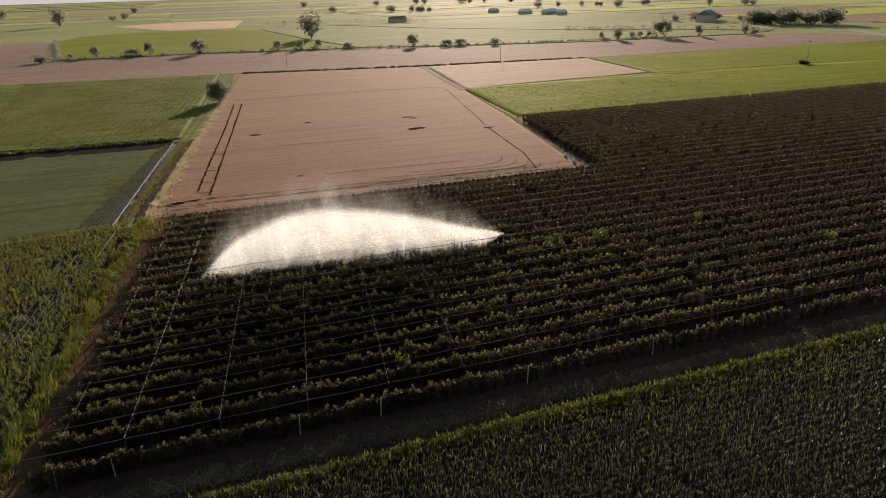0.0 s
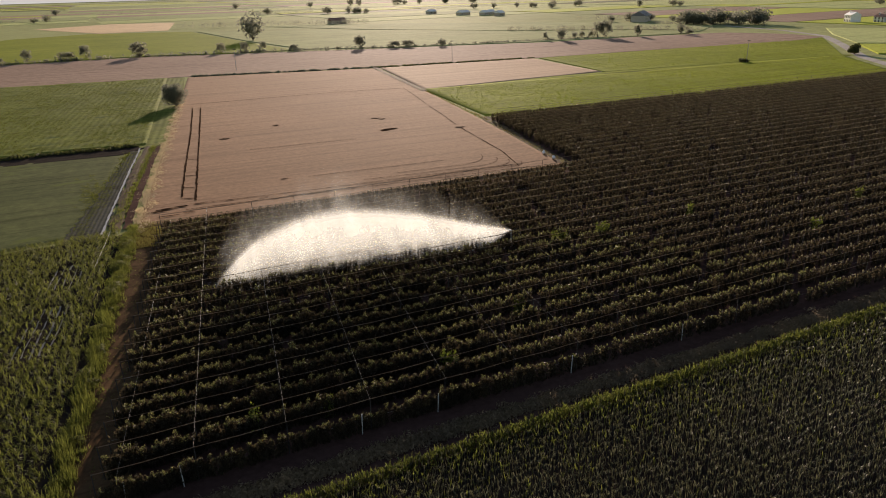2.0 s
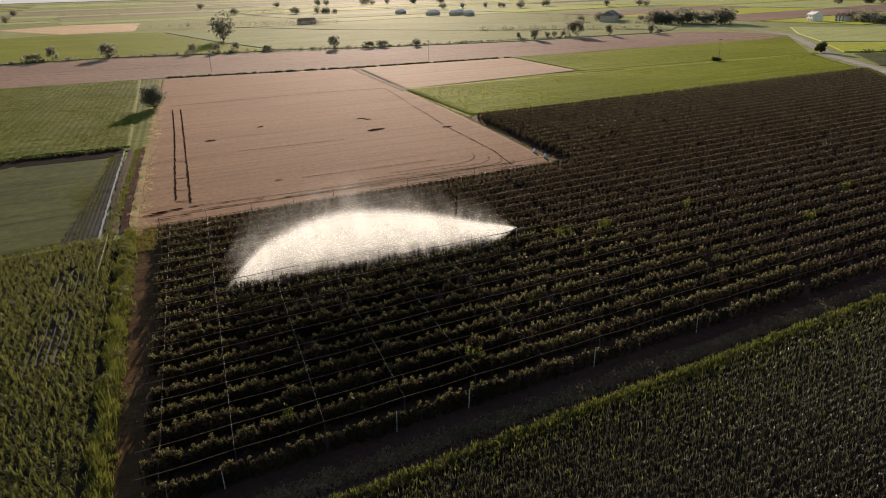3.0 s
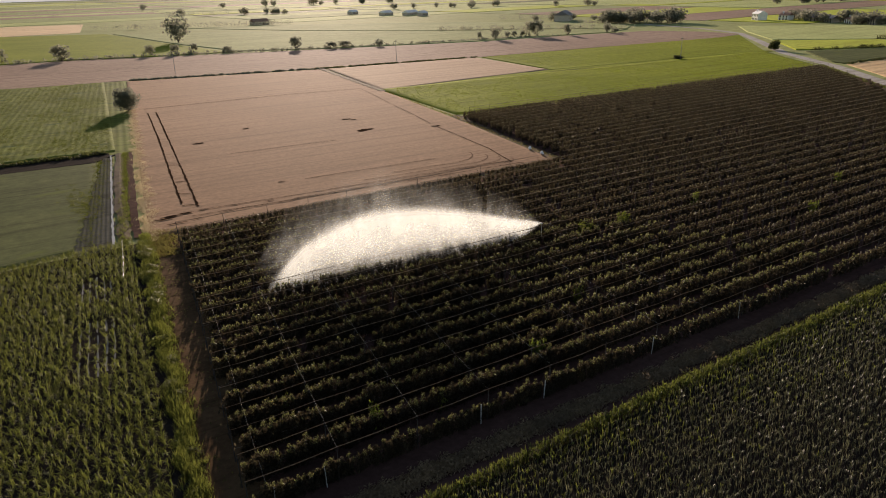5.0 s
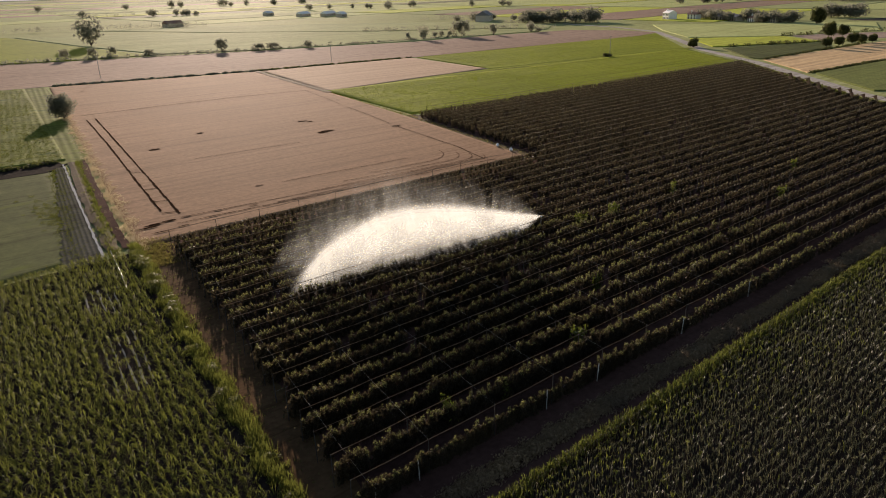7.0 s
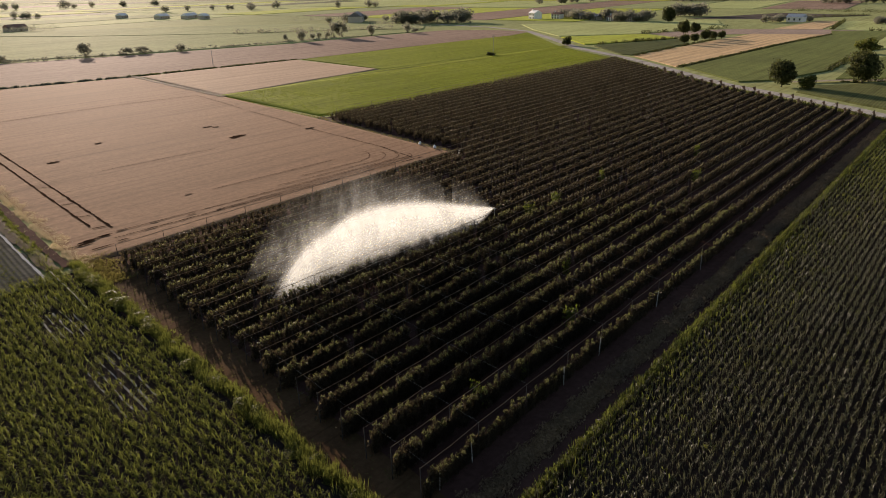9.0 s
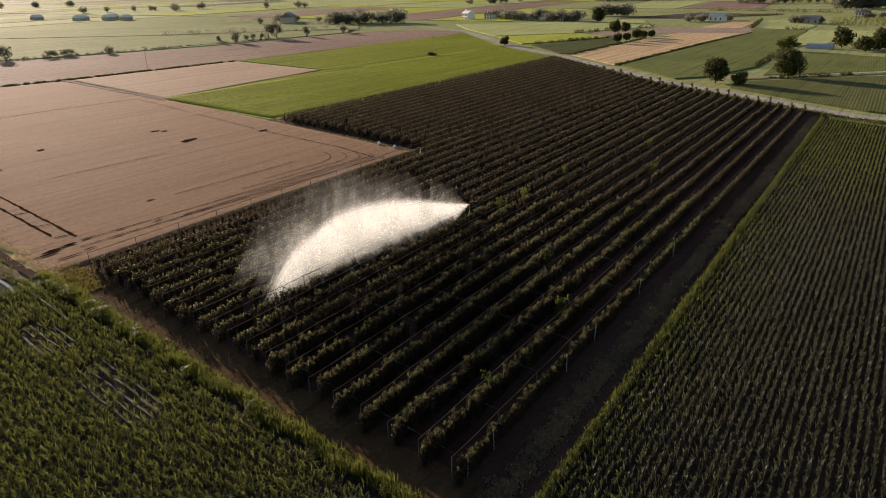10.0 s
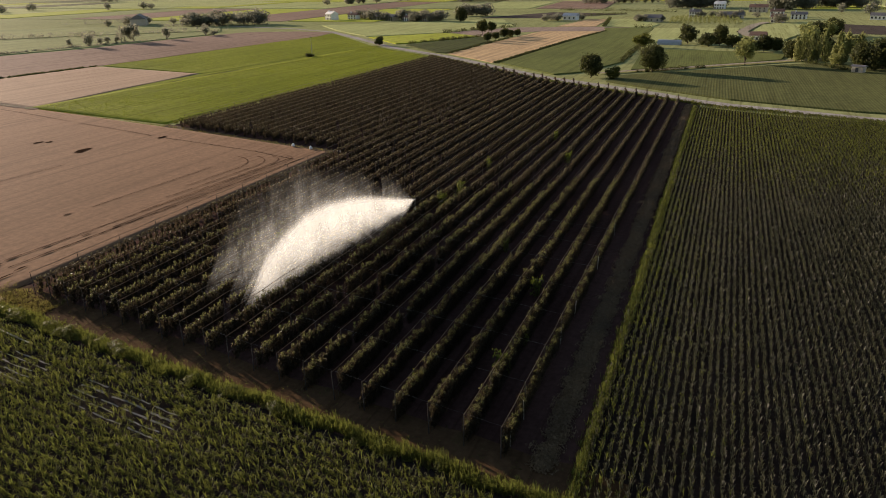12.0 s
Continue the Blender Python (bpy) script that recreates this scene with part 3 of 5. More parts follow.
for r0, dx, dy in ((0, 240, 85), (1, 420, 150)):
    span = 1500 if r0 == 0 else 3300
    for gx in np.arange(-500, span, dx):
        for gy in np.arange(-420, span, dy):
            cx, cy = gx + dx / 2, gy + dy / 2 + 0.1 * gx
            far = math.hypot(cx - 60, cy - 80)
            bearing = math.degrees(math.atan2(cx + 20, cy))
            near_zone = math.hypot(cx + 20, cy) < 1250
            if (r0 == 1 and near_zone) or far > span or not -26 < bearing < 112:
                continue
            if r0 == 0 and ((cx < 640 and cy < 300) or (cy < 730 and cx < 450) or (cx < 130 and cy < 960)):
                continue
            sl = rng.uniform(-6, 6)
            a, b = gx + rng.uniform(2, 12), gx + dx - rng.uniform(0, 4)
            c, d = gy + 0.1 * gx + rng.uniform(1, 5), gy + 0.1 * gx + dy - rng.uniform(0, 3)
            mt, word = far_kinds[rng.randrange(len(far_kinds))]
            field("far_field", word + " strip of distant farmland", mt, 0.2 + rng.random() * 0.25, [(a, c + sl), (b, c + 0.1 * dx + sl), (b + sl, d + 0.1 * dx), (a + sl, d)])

# tractor lines and flattened spots in the ripe grain


def tramline(pts, w=0.45, mat=M_LODGED):
    # flat strip; the rut's shade is put into its dark colour
    ribbon("tramline", "dark wheel track pressed into ripe grain", "track", mat, pts, w, 0.262, 0.75, 0.9, crown=-0.02)


tramline([(-1.4, 118.4), (1.4, 140), (6.6, 178), (11.0, 214)], 0.3)
tramline([(0.4, 115.4), (3.6, 140), (8.6, 178), (13.2, 214)], 0.3)
tramline([(56.0, 109), (59.3, 121), (63.2, 147)], 0.16)
tramline([(64.2, 152), (67.5, 167), (70.0, 181)], 0.2, M_BEATEN)
tramline([(71.2, 186), (75, 204), (77.8, 218.5)], 0.18, M_BEATEN)
tramline([(11.5, 222), (35, 222.5), (56, 222.5), (78, 219)], 0.3, M_BEATEN)
tramline([(-1.6, 110.8), (10, 110.2), (30, 109), (57.5, 107.6)], 0.18)
tramline([(1, 113.3), (12, 112.4), (30, 111.3), (56, 110)], 0.18, M_BEATEN)
# ties between the two wheel tracks
for y in (117.0, 124.0, 132.5, 146.0):
    x = -1.4 + 0.126 * (y - 118.4)
    tramline([(x, y + 0.3), (x + 1.2, y - 0.2), (x + 2.0, y - 0.5)], 0.22)
# headland turns: lines beside the southern edge that swing round at the corner
for i, d in enumerate((2.2, 3.9, 5.6, 7.8)):
    r = 3.0 + i * 1.3
    cx, cy = 59.5 - d * 0.9 - r + d * 0.25, 107.0 + d + r
    turn = [(cx + r * math.sin(q), cy - r * math.cos(q)) for q in np.linspace(0, 1.4, 6)]
    tramline([(14 + 7 * i, 108.0 + d + 0.3), (35, 107.6 + d + 0.1)] + turn, 0.15, M_BEATEN)
for y, x0, x1 in ((121, 20, 46), (149, 15, 38)):
    tramline([(x0, y), ((x0 + x1) / 2, y - 0.5), (x1, y - 1.2)], 0.12)


def flattened(x, y, w, d):
    """Grain beaten down by rain: an uneven shallow hollow."""
    bm = bmesh.new()
    ring = []
    n = 14
    for i in range(n):
        a = 2 * math.pi * i / n
        k = random.uniform(0.55, 1.1)
        ring.append(bm.verts.new((x + math.cos(a) * w * k, y + math.sin(a) * d * k, 0.272)))
    c = bm.verts.new((x, y, 0.255))
    for i in range(n):
        bm.faces.new((ring[i], ring[(i + 1) % n], c))
    tagged(part("flattened_grain", bm, M_LODGED if y > 130 or x < 0 else M_BEATEN, None), "dark patch of flattened grain", "crop patch", "flattened patches", "structure")


for q in ((48.2, 154.4, 2.3, 1.0), (46.9, 153.6, 1.3, 0.6), (50.4, 170.0, 1.2, 0.7), (51.6, 168.2, 0.9, 0.6), (12.3, 163.5, 1.3, 0.8), (26, 174, 1.0, 0.6), (63.4, 148, 1.3, 0.6),
          (-4.4, 112.4, 1.6, 0.5), (-2.0, 112.9, 1.5, 0.35), (-5.6, 111.6, 1.5, 0.4), (0.8, 113.2, 1.3, 0.4), (3.4, 110.6, 1.6, 0.25), (-4.4, 108.6, 1.8, 0.25), (-1.2, 109.2, 1.0, 0.2), (10.5, 111.6, 0.9, 0.25), (5.5, 112.8, 1.0, 0.3), (16.0, 121.5, 0.9, 0.3)):
    flattened(*q)

# ---------------------------------------------------------------- orchard plants


def shrub(leaves, high, wide, size, low=0.8, ragged=0.06):
    """A young fruit tree pruned to a slim hedge plant: leaf quads round a thin stem and upright shoots."""
    shoots = 5
    c, nrm = [], []
    for s in range(shoots):
        a = 2 * math.pi * (s + random.random()) / shoots
        tip = np.array([math.cos(a) * wide * random.uniform(0.35, 1.0), math.sin(a) * wide * 0.45, high * random.uniform(low, 1.03)])
        root = np.array([math.cos(a) * 0.12, math.sin(a) * 0.1, high * 0.06])
        k = leaves // shoots
        t = np.random.uniform(0, 1, k)[:, None] ** 0.8
        p = root + (tip - root) * t
        fat = wide * 0.42 * (1.05 - t * 0.75)
        off = np.random.normal(size=(k, 3)) * fat * np.array([1.0, 0.85, 0.6])
        c.append(p + off)
        nrm.append(off * np.array([1, 1, 0.4]) + np.random.normal(size=(k, 3)) * 0.12)
    c, nrm = np.concatenate(c), np.concatenate(nrm)
    c[:, 2] = np.maximum(c[:, 2], 0.15)
    # broad shaded leaves near the stem close the row against the light
    k = max(42, leaves // 8)
    ci = np.stack([np.random.normal(0, wide * 0.55, k), np.random.normal(0, 0.06, k), np.random.uniform(0.06, 0.8, k) * high], 1)
    ni = np.stack([np.random.normal(0, 0.4, k), np.random.choice((-1.0, 1.0), k), np.random.normal(0, 0.4, k)], 1)
    sz = np.r_[np.random.uniform(0.7, 1.3, len(c)) * size, np.random.uniform(0.8, 1.2, k) * (0.2 if leaves > 120 else 0.27)]
    v, f = leaf_cloud(np.concatenate([c, ci]), np.concatenate([nrm, ni]), sz, 2.7, 1.0)
    sv = []
    for k in range(3):
        a = 2 * math.pi * k / 3
        sv.append([math.cos(a) * 0.035, math.sin(a) * 0.035, 0])
    for k in range(3):
        a = 2 * math.pi * k / 3
        sv.append([math.cos(a) * 0.015, math.sin(a) * 0.015, high * 0.75])
    sf = np.array([[k, (k + 1) % 3, 3 + (k + 1) % 3, 3 + k] for k in range(3)]) + len(v)
    # young shoot ends; their lighter leaf colour also paints in sun on the tops
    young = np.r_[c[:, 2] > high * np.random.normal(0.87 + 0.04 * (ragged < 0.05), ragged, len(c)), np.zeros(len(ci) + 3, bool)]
    return np.concatenate([v, np.array(sv)]), np.concatenate([f, sf]), young


near_shrubs = [shrub(1100, random.uniform(1.85, 2.25), 0.6, 0.072, 0.78) for _ in range(8)]
mid_shrubs = [shrub(270, random.uniform(1.75, 2.05), 0.56, 0.125, 0.82) for _ in range(8)]
far_shrubs = [shrub(84, random.uniform(1.78, 1.85), 0.5, 0.12, 0.97, 0.02) for _ in range(8)]
near_meshes = [big_mesh("fruit_bush", v, f, L_VINE, m, L_LIT_SHOOT) for v, f, m in near_shrubs]
pools = {"near": [], "mid": [], "far": []}
for k in range(37):
    if k < 20:
        x0 = west(44.7 + 2.97 * k) + random.uniform(0.2, 0.8)
    else:
        x0 = 66.6 + 0.17 * (44.7 + 2.97 * k - 104)
    x1 = east(44.7 + 2.97 * k) - 1.5
    x = x0
    while x < x1:
        if random.random() > 0.035:
            y = row_y(k, x) + random.gauss(0, 0.05)
            d = math.hypot(x + 25, y - 15)
            which = "near" if (k < 8 and x < 19.5) else "mid" if d < 88 and k < 20 else "far"
            pools[which].append((x, y))
        x += random.uniform(0.82, 1.12)
for x, y in pools["near"]:
    ob = new("fruit_bush", near_meshes[random.randrange(8)])
    ob.matrix_basis = pose(x, y, 0.03, 0, 0, random.choice((0, 180)) + random.uniform(-20, 20)) @ Matrix.Scale(random.uniform(0.95, 1.18) * (0.84 if y < 46.5 else 1.0), 4)
    tagged(ob, "slim leafy young fruit tree in a trellised row", "fruit tree", "orchard fruit trees")
for key, temp in (("mid", mid_shrubs), ("far", far_shrubs)):
    at = np.array(pools[key])
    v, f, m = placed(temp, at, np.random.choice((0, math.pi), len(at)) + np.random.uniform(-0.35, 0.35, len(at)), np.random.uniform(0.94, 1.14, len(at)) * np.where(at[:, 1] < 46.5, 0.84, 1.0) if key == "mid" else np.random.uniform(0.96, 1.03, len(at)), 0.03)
    tagged(new("fruit_bushes", big_mesh("fruit_bushes", v, f, L_VINE, m, L_LIT_SHOOT if key == "mid" else L_HAZE_SHOOT)), "long dark green rows of leafy young fruit trees", "fruit trees", kind="stuff")

# a few taller, fresher plants that stand out of the rows
bright = [big_mesh("bright_bush", *shrub(170, 2.3, 0.7, 0.15)[:2], L_BRIGHT) for _ in range(3)]
for x, y, s in ((-3.0, 48.1, 1.05), (13.3, 49.6, 1.05), (44.9, 70.6, 1.1), (46.0, 70.7, 1.0), (38.4, 71.1, 1.0), (39.6, 71.1, 0.9), (60.6, 71.2, 1.1), (70.5, 59.4, 1.0), (15.3, 83.4, 1.15), (-8.0, 53.8, 0.8), (2.5, 47.9, 0.85), (24.5, 56.5, 0.85), (88, 66, 1.0)):
    ob = new("bright_bush", bright[random.randrange(3)])
    ob.matrix_basis = pose(x, y, 0.03, 0, 0, random.uniform(0, 360)) @ Matrix.Scale(s, 4)
    tagged(ob, "fresh yellow green bush standing above its row", "bush", "bright bushes")

# ---------------------------------------------------------------- trellis: posts, net rolls and cables
bm = bmesh.new()
tube(bm, [(0, 0, 0), (0, 0, 1.4), (0, 0, 2.75)], [0.042, 0.038, 0.034], 6)
post_me = bpy.data.meshes.new("post")
bm.to_mesh(post_me)
post_me.materials.append(M_POST)
bm.free()
GAP = 6.2


def post_x(j, y):
    return -9.0 + GAP * j + 0.145 * (y - 78)


for k in range(37):
    yk = 44.7 + 2.97 * k
    x1 = east(yk) - 1.0
    x0 = west(yk) if k < 20 else 65.7 + 0.17 * (yk - 104)
    row = thing("trellis_row", "row of weathered posts carrying a rolled net", "trellis", "orchard trellis rows", at=(x0, row_y(k, x0), 0.0))
    xs = [post_x(j, yk) for j in range(0, 60)]
    xs = [x for x in xs if x0 - 0.6 <= x <= x1]
    wire = []
    for i, x in enumerate(xs):
        y = row_y(k, x)
        piece("post", post_me, row, pose(x - x0, y - row_y(k, x0), 0, random.uniform(-1.5, 1.5), random.uniform(-1.5, 1.5), 0))
        wire.append((x - x0, y - row_y(k, x0), 2.72))
        if i + 1 < len(xs):
            wire.append((x + GAP / 2 - x0, y - row_y(k, x0) + random.uniform(-0.03, 0.03), 2.72 - random.uniform(0.03, 0.08)))
    bm = bmesh.new()
    tube(bm, wire, [random.uniform(0.022, 0.042) * (0.8 if k < 9 else 1.05) for _ in wire], 5)
    part("net_roll", bm, M_NET, row, "rolled grey hail net on its wire")
    bm = bmesh.new()
    tube(bm, [(p[0], p[1] + 0.02, 1.1) for p in wire[::4]] + [(wire[-1][0], wire[-1][1], 1.1)], [0.008] * (len(wire[::4]) + 1), 4)
    part("wire", bm, M_WIRE, row)
    if k < 26:
        bm = bmesh.new()
        ex, ey, ez = wire[-1]
        tube(bm, [(ex - 3.0, ey, ez + 0.02), (ex, ey, ez), (ex + 1.0, ey, ez * 0.5), (ex + 1.9, ey, 0.05)], [0.045, 0.07, 0.05, 0.035], 5)
        part("end_stay", bm, M_NET, row, "pale net end tied down to its anchor")
        bm = bmesh.new()
        for side in (-0.03, 0.03):
            a, b, c, d = [bm.verts.new((ex + u, ey + side, w)) for u, w in ((-2.2, ez - 0.05), (0.0, ez - 0.05), (0.75, ez * 0.6), (-0.5, ez * 0.62))]
            bm.faces.new((a, b, c, d) if side > 0 else (d, c, b, a))
        part("net_flap", bm, M_NET, row, "loose flap of grey net at the row's end")
for j in range(0, 8):
    y0, y1 = 45.2, 101.5
    pts = []
    for i in range(20):
        y = 44.7 + 2.97 * i
        dx, z = (1.3, 1.85) if j == 0 else (0.0, 2.78)
        pts += [(post_x(j, y) + dx, y, z), (post_x(j, y + 1.48) + dx, y + 1.48, z - 0.03)]
    bm = bmesh.new()
    tube(bm, pts[:-1], [0.007] * (len(pts) - 1), 4)
    tagged(part("cross_cable", bm, M_WIRE, None), "pale galvanised cable across the post tops", "cable", "orchard cross cables")
bm = bmesh.new()
box(bm, -0.035, 0.035, -0.035, 0.035, 0, 1.7, 0.01)
white_me = bpy.data.meshes.new("white_post")
bm.to_mesh(white_me)
white_me.materials.append(M_WHITEPOST)
bm.free()
for x in (-12.2, -8.6, 4.0, 10.2, 22.7, 35.0):
    ob = new("white_post", white_me)
    ob.matrix_basis = pose(x, row_y(0, x) - 0.2, 0.02, random.uniform(-3, 3), random.uniform(-3, 3), 0)
    tagged(ob, "short whitewashed concrete post beside the first row", "post", "white posts")

bm = bmesh.new()
bmesh.ops.create_uvsphere(bm, u_segments=14, v_segments=9, radius=0.36)
for v in bm.verts:
    v.co.z = max(v.co.z, -0.24) + 0.24
    if v.co.z > 0.4:
        v.co.x *= 0.6
        v.co.y *= 0.6
        v.co.z += 0.12
    v.co.x += 0.03 * math.sin(9 * v.co.z + 4 * v.co.y)
sack_me = bpy.data.meshes.new("white_sack")
bm.to_mesh(sack_me)
sack_me.materials.append(M_WALL)
sack_me.shade_smooth()
bm.free()
for x, y in ((65.3, 115.2), (64.4, 110.4), (63.8, 103.4)):
    ob = new("white_sack", sack_me)
    ob.matrix_basis = pose(x, y, 0.2, 0, 0, random.uniform(0, 360))
    tagged(ob, "full white sack standing at the grain field's corner", "sack", "white sacks")

# ---------------------------------------------------------------- maize


def maize(leaves, segs, high, reach=1.0, broad=0.026, low=0.12):
    v, f = [], []

    def quad_strip(pl, pr):
        b = len(v)
        for a, c in zip(pl, pr):
            v.extend([a, c])
        for i in range(len(pl) - 1):
            f.append([b + 2 * i, b + 2 * i + 1, b + 2 * i + 3, b + 2 * i + 2])

    a0 = random.uniform(0, 6.28)
    for i in range(leaves):
        a = a0 + math.pi * i + random.uniform(-0.6, 0.6)
        z0 = high * (low + (0.67 - low) * i / leaves)
        ln = random.uniform(0.45, 0.68) * (1.0 - 0.2 * i / leaves)
        up = random.uniform(1.15, 1.7)
        out = random.uniform(0.4, 0.75) * reach
        droop = random.uniform(0.5, 1.25)
        pl, pr = [], []
        for s in np.linspace(0, 1, segs + 1):
            r = ln * out * s
            z = z0 + ln * (up * s - droop * s * s)
            w = broad * (0.55 + 1.8 * s * (1 - s) * 1.3) * (1 - s ** 3) + 0.004
            ca, sa = math.cos(a), math.sin(a)
            pl.append([ca * r - sa * w, sa * r + ca * w, z])
            pr.append([ca * r + sa * w, sa * r - ca * w, z + 0.015])
        quad_strip(pl, pr)
    quad_strip([[-0.018, 0, 0], [-0.01, 0, high * 0.75]], [[0.018, 0.01, 0], [0.01, 0, high * 0.75]])
    return np.array(v), np.array(f)


maize_near = [maize(7, 2, random.uniform(0.8, 1.0), 0.55, 0.0155, 0.4) for _ in range(10)]
maize_star = [maize(9, 2, random.uniform(0.4, 0.7), 1.15, 0.0165) for _ in range(12)]
maize_far = [maize(5, 2, random.uniform(0.8, 0.95), 0.6, 0.021, 0.4) for _ in range(10)]


def maize_rows(poly, origin, turn, gap, thin=0.04, stray=0.075, pitch=0.75):
    """Places of plants in rows along the turned x axis."""
    ca, sa = math.cos(turn), math.sin(turn)
    pts = []
    for v in np.arange(-75, 75, pitch):
        u = np.arange(-160, 160, gap)
        u = u + np.random.uniform(-0.35, 0.35, len(u)) * gap
        w = v + np.random.normal(0, stray, len(u))
        pts.append(np.stack([origin[0] + u * ca - w * sa, origin[1] + u * sa + w * ca], 1))
    pts = np.concatenate(pts)
    pts = pts[inside(pts, poly)]
    return pts[np.random.random(len(pts)) > thin]


def maize_stuff(label, temp, pts, mat=L_CORN):
    v, f = placed(temp, pts, np.random.uniform(0, 6.28, len(pts)), np.random.uniform(0.72, 1.12, len(pts)), 0.02)
    tagged(new("maize_plants", big_mesh("maize_plants", v, f, mat)), label, "maize", kind="stuff")


SLOPE = 0.017
PITCH = 0.62
edge_y = lambda x: 39.3 + 0.0195 * (x + 16)
P1 = [(-19, edge_y(-19)), (56, edge_y(56)), (56, 8), (20, 12), (-19, 21)]
P2 = [(56, edge_y(56)), (138.5, edge_y(138.5)), (131.5, 20), (127, -4), (56, 8)]
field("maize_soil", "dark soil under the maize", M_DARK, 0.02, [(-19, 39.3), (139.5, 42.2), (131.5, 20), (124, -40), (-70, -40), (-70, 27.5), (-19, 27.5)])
near_pts = maize_rows(P1, (0, 39.0), SLOPE, 0.15, 0.07, 0.085, PITCH)
singles = (np.abs(near_pts[:, 0] + 1.5) < 10.5) & (near_pts[:, 1] > 38.6)
single_pts = near_pts[singles][:300]
rest = np.concatenate([near_pts[~singles], near_pts[singles][300:]])
# edge plants take the brighter leaf more often: sun painted into their colour
fresh = np.random.random(len(rest)) < 0.85 * np.exp((rest[:, 1] - 39.3 - 0.0195 * (rest[:, 0] + 16)) / 3.0)
maize_stuff("rows of waist high dark green maize", maize_near, rest[~fresh])
maize_stuff("maize near the field's edge, in a sunlit brighter green", maize_near, rest[fresh], L_CORN2)
rim = np.array([(x, edge_y(x) - abs(random.gauss(0, 0.4))) for x in np.arange(-18, 138, 0.06)])
maize_stuff("maize along the field's edge, coloured sunlit yellow green", maize_near, rim, L_CORN2)
far_pts = maize_rows(P2, (0, 39.0), SLOPE, 0.2, 0.07, 0.085, PITCH)
# the share of plants with the brighter leaf rises with x
fresh = np.random.random(len(far_pts)) < np.clip((far_pts[:, 0] - 54) / 60, 0, 0.75)
maize_stuff("long far rows of dark green maize", maize_far, far_pts[~fresh])
maize_stuff("brighter green maize among the far rows", maize_far, far_pts[fresh], L_CORN2)
maize_thin = [maize(4, 2, random.uniform(0.7, 0.85), 1.2, 0.045) for _ in range(6)]
maize_stuff("sparse rows of dark green maize", maize_thin, maize_rows([(-60, 3), (20, 3), (20, 11.8), (-19.2, 20.8), (-19.2, 38.6), (-45, 29), (-60, 29)], (0, 39.0), SLOPE, 0.42))
maize_stuff("sparse far side rows of dark green maize", maize_thin, maize_rows([(-75, 30), (-40, 30), (-36.5, 100), (-75, 95)], (-20, 60), math.atan2(1, 0.12), 0.6), L_CORN)
maize_stuff("sparse rows of dark green maize", maize_thin, maize_rows([(-60, -22), (56, -22), (56, 7.5), (20, 3), (-60, 3)], (0, 39.0), SLOPE, 0.65))
maize_meshes = [big_mesh("maize_plant", v, f, L_CORN) for v, f in maize_near]
for x, y in single_pts:
    ob = new("maize_plant", maize_meshes[random.randrange(10)])
    ob.matrix_basis = pose(x, y, 0.02, 0, 0, random.uniform(0, 360)) @ Matrix.Scale(random.uniform(0.75, 1.0), 4)
    tagged(ob, "arching green maize plant at the field's edge", "maize plant", "maize edge plants")
hedge_x = lambda y: -16.9 + 0.12 * (y - 45)
P3 = [(hedge_x(30) - 1.0, 30), (hedge_x(103) - 1.0, 105.0), (-36, 101.5), (-40, 30)]
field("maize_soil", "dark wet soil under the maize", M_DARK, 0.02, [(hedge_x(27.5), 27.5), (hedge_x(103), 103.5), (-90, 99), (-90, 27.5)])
left_pts = maize_rows(P3, (-20, 60), math.atan2(1, 0.12), 0.165, 0.08, 0.17)
hole = lambda p: ((((p[:, 0] - hedge_x(p[:, 1]) + 5.6) / 2.1) ** 2 + ((p[:, 1] - 74.6) / 7.0) ** 2) < 1) | ((((p[:, 0] - hedge_x(p[:, 1]) + 5.7) / 2.0) ** 2 + ((p[:, 1] - 89.6) / 4.6) ** 2) < 1)
left_pts = left_pts[~(hole(left_pts) & (np.random.random(len(left_pts)) < 0.6))]
maize_stuff("rows of arching green maize", maize_star, left_pts, L_CORN2)
for y0, y1, cx, w in ((68.3, 81, -5.8, 3.4), (85.5, 93.8, -5.9, 3.2), (96.3, 99.4, -5.4, 2.8)):
    for i in range(5):
        o = cx - w / 2 + i * 0.75 + 0.4
        a = y0 + random.uniform(0, 2)
        while a < y1 - 1.0:
            b = min(y1, a + random.uniform(1.8, 4.5))
            m = (a + b) / 2
            ribbon("puddle", "flooded furrow between maize rows, painted sky grey", "puddle", M_PUDDLE, [(hedge_x(a) + o, a), (hedge_x(m) + o + random.uniform(-0.12, 0.12), m), (hedge_x(b) + o, b)], random.uniform(0.1, 0.2), 0.045, 0.65, 0.4)
            a = b + random.uniform(0.3, 1.0)

bm = bmesh.new()
tube(bm, [(-12.1, 105.4, 0.3), (-12.7, 101.0, 0.26), (-13.3, 96.5, 0.3), (-14.1, 91.3, 0.25)], [0.07, 0.07, 0.07, 0.07], 8)
tagged(part("irrigation_pipe", bm, M_PIPE, None), "pale plastic irrigation pipe lying among maize", "pipe")

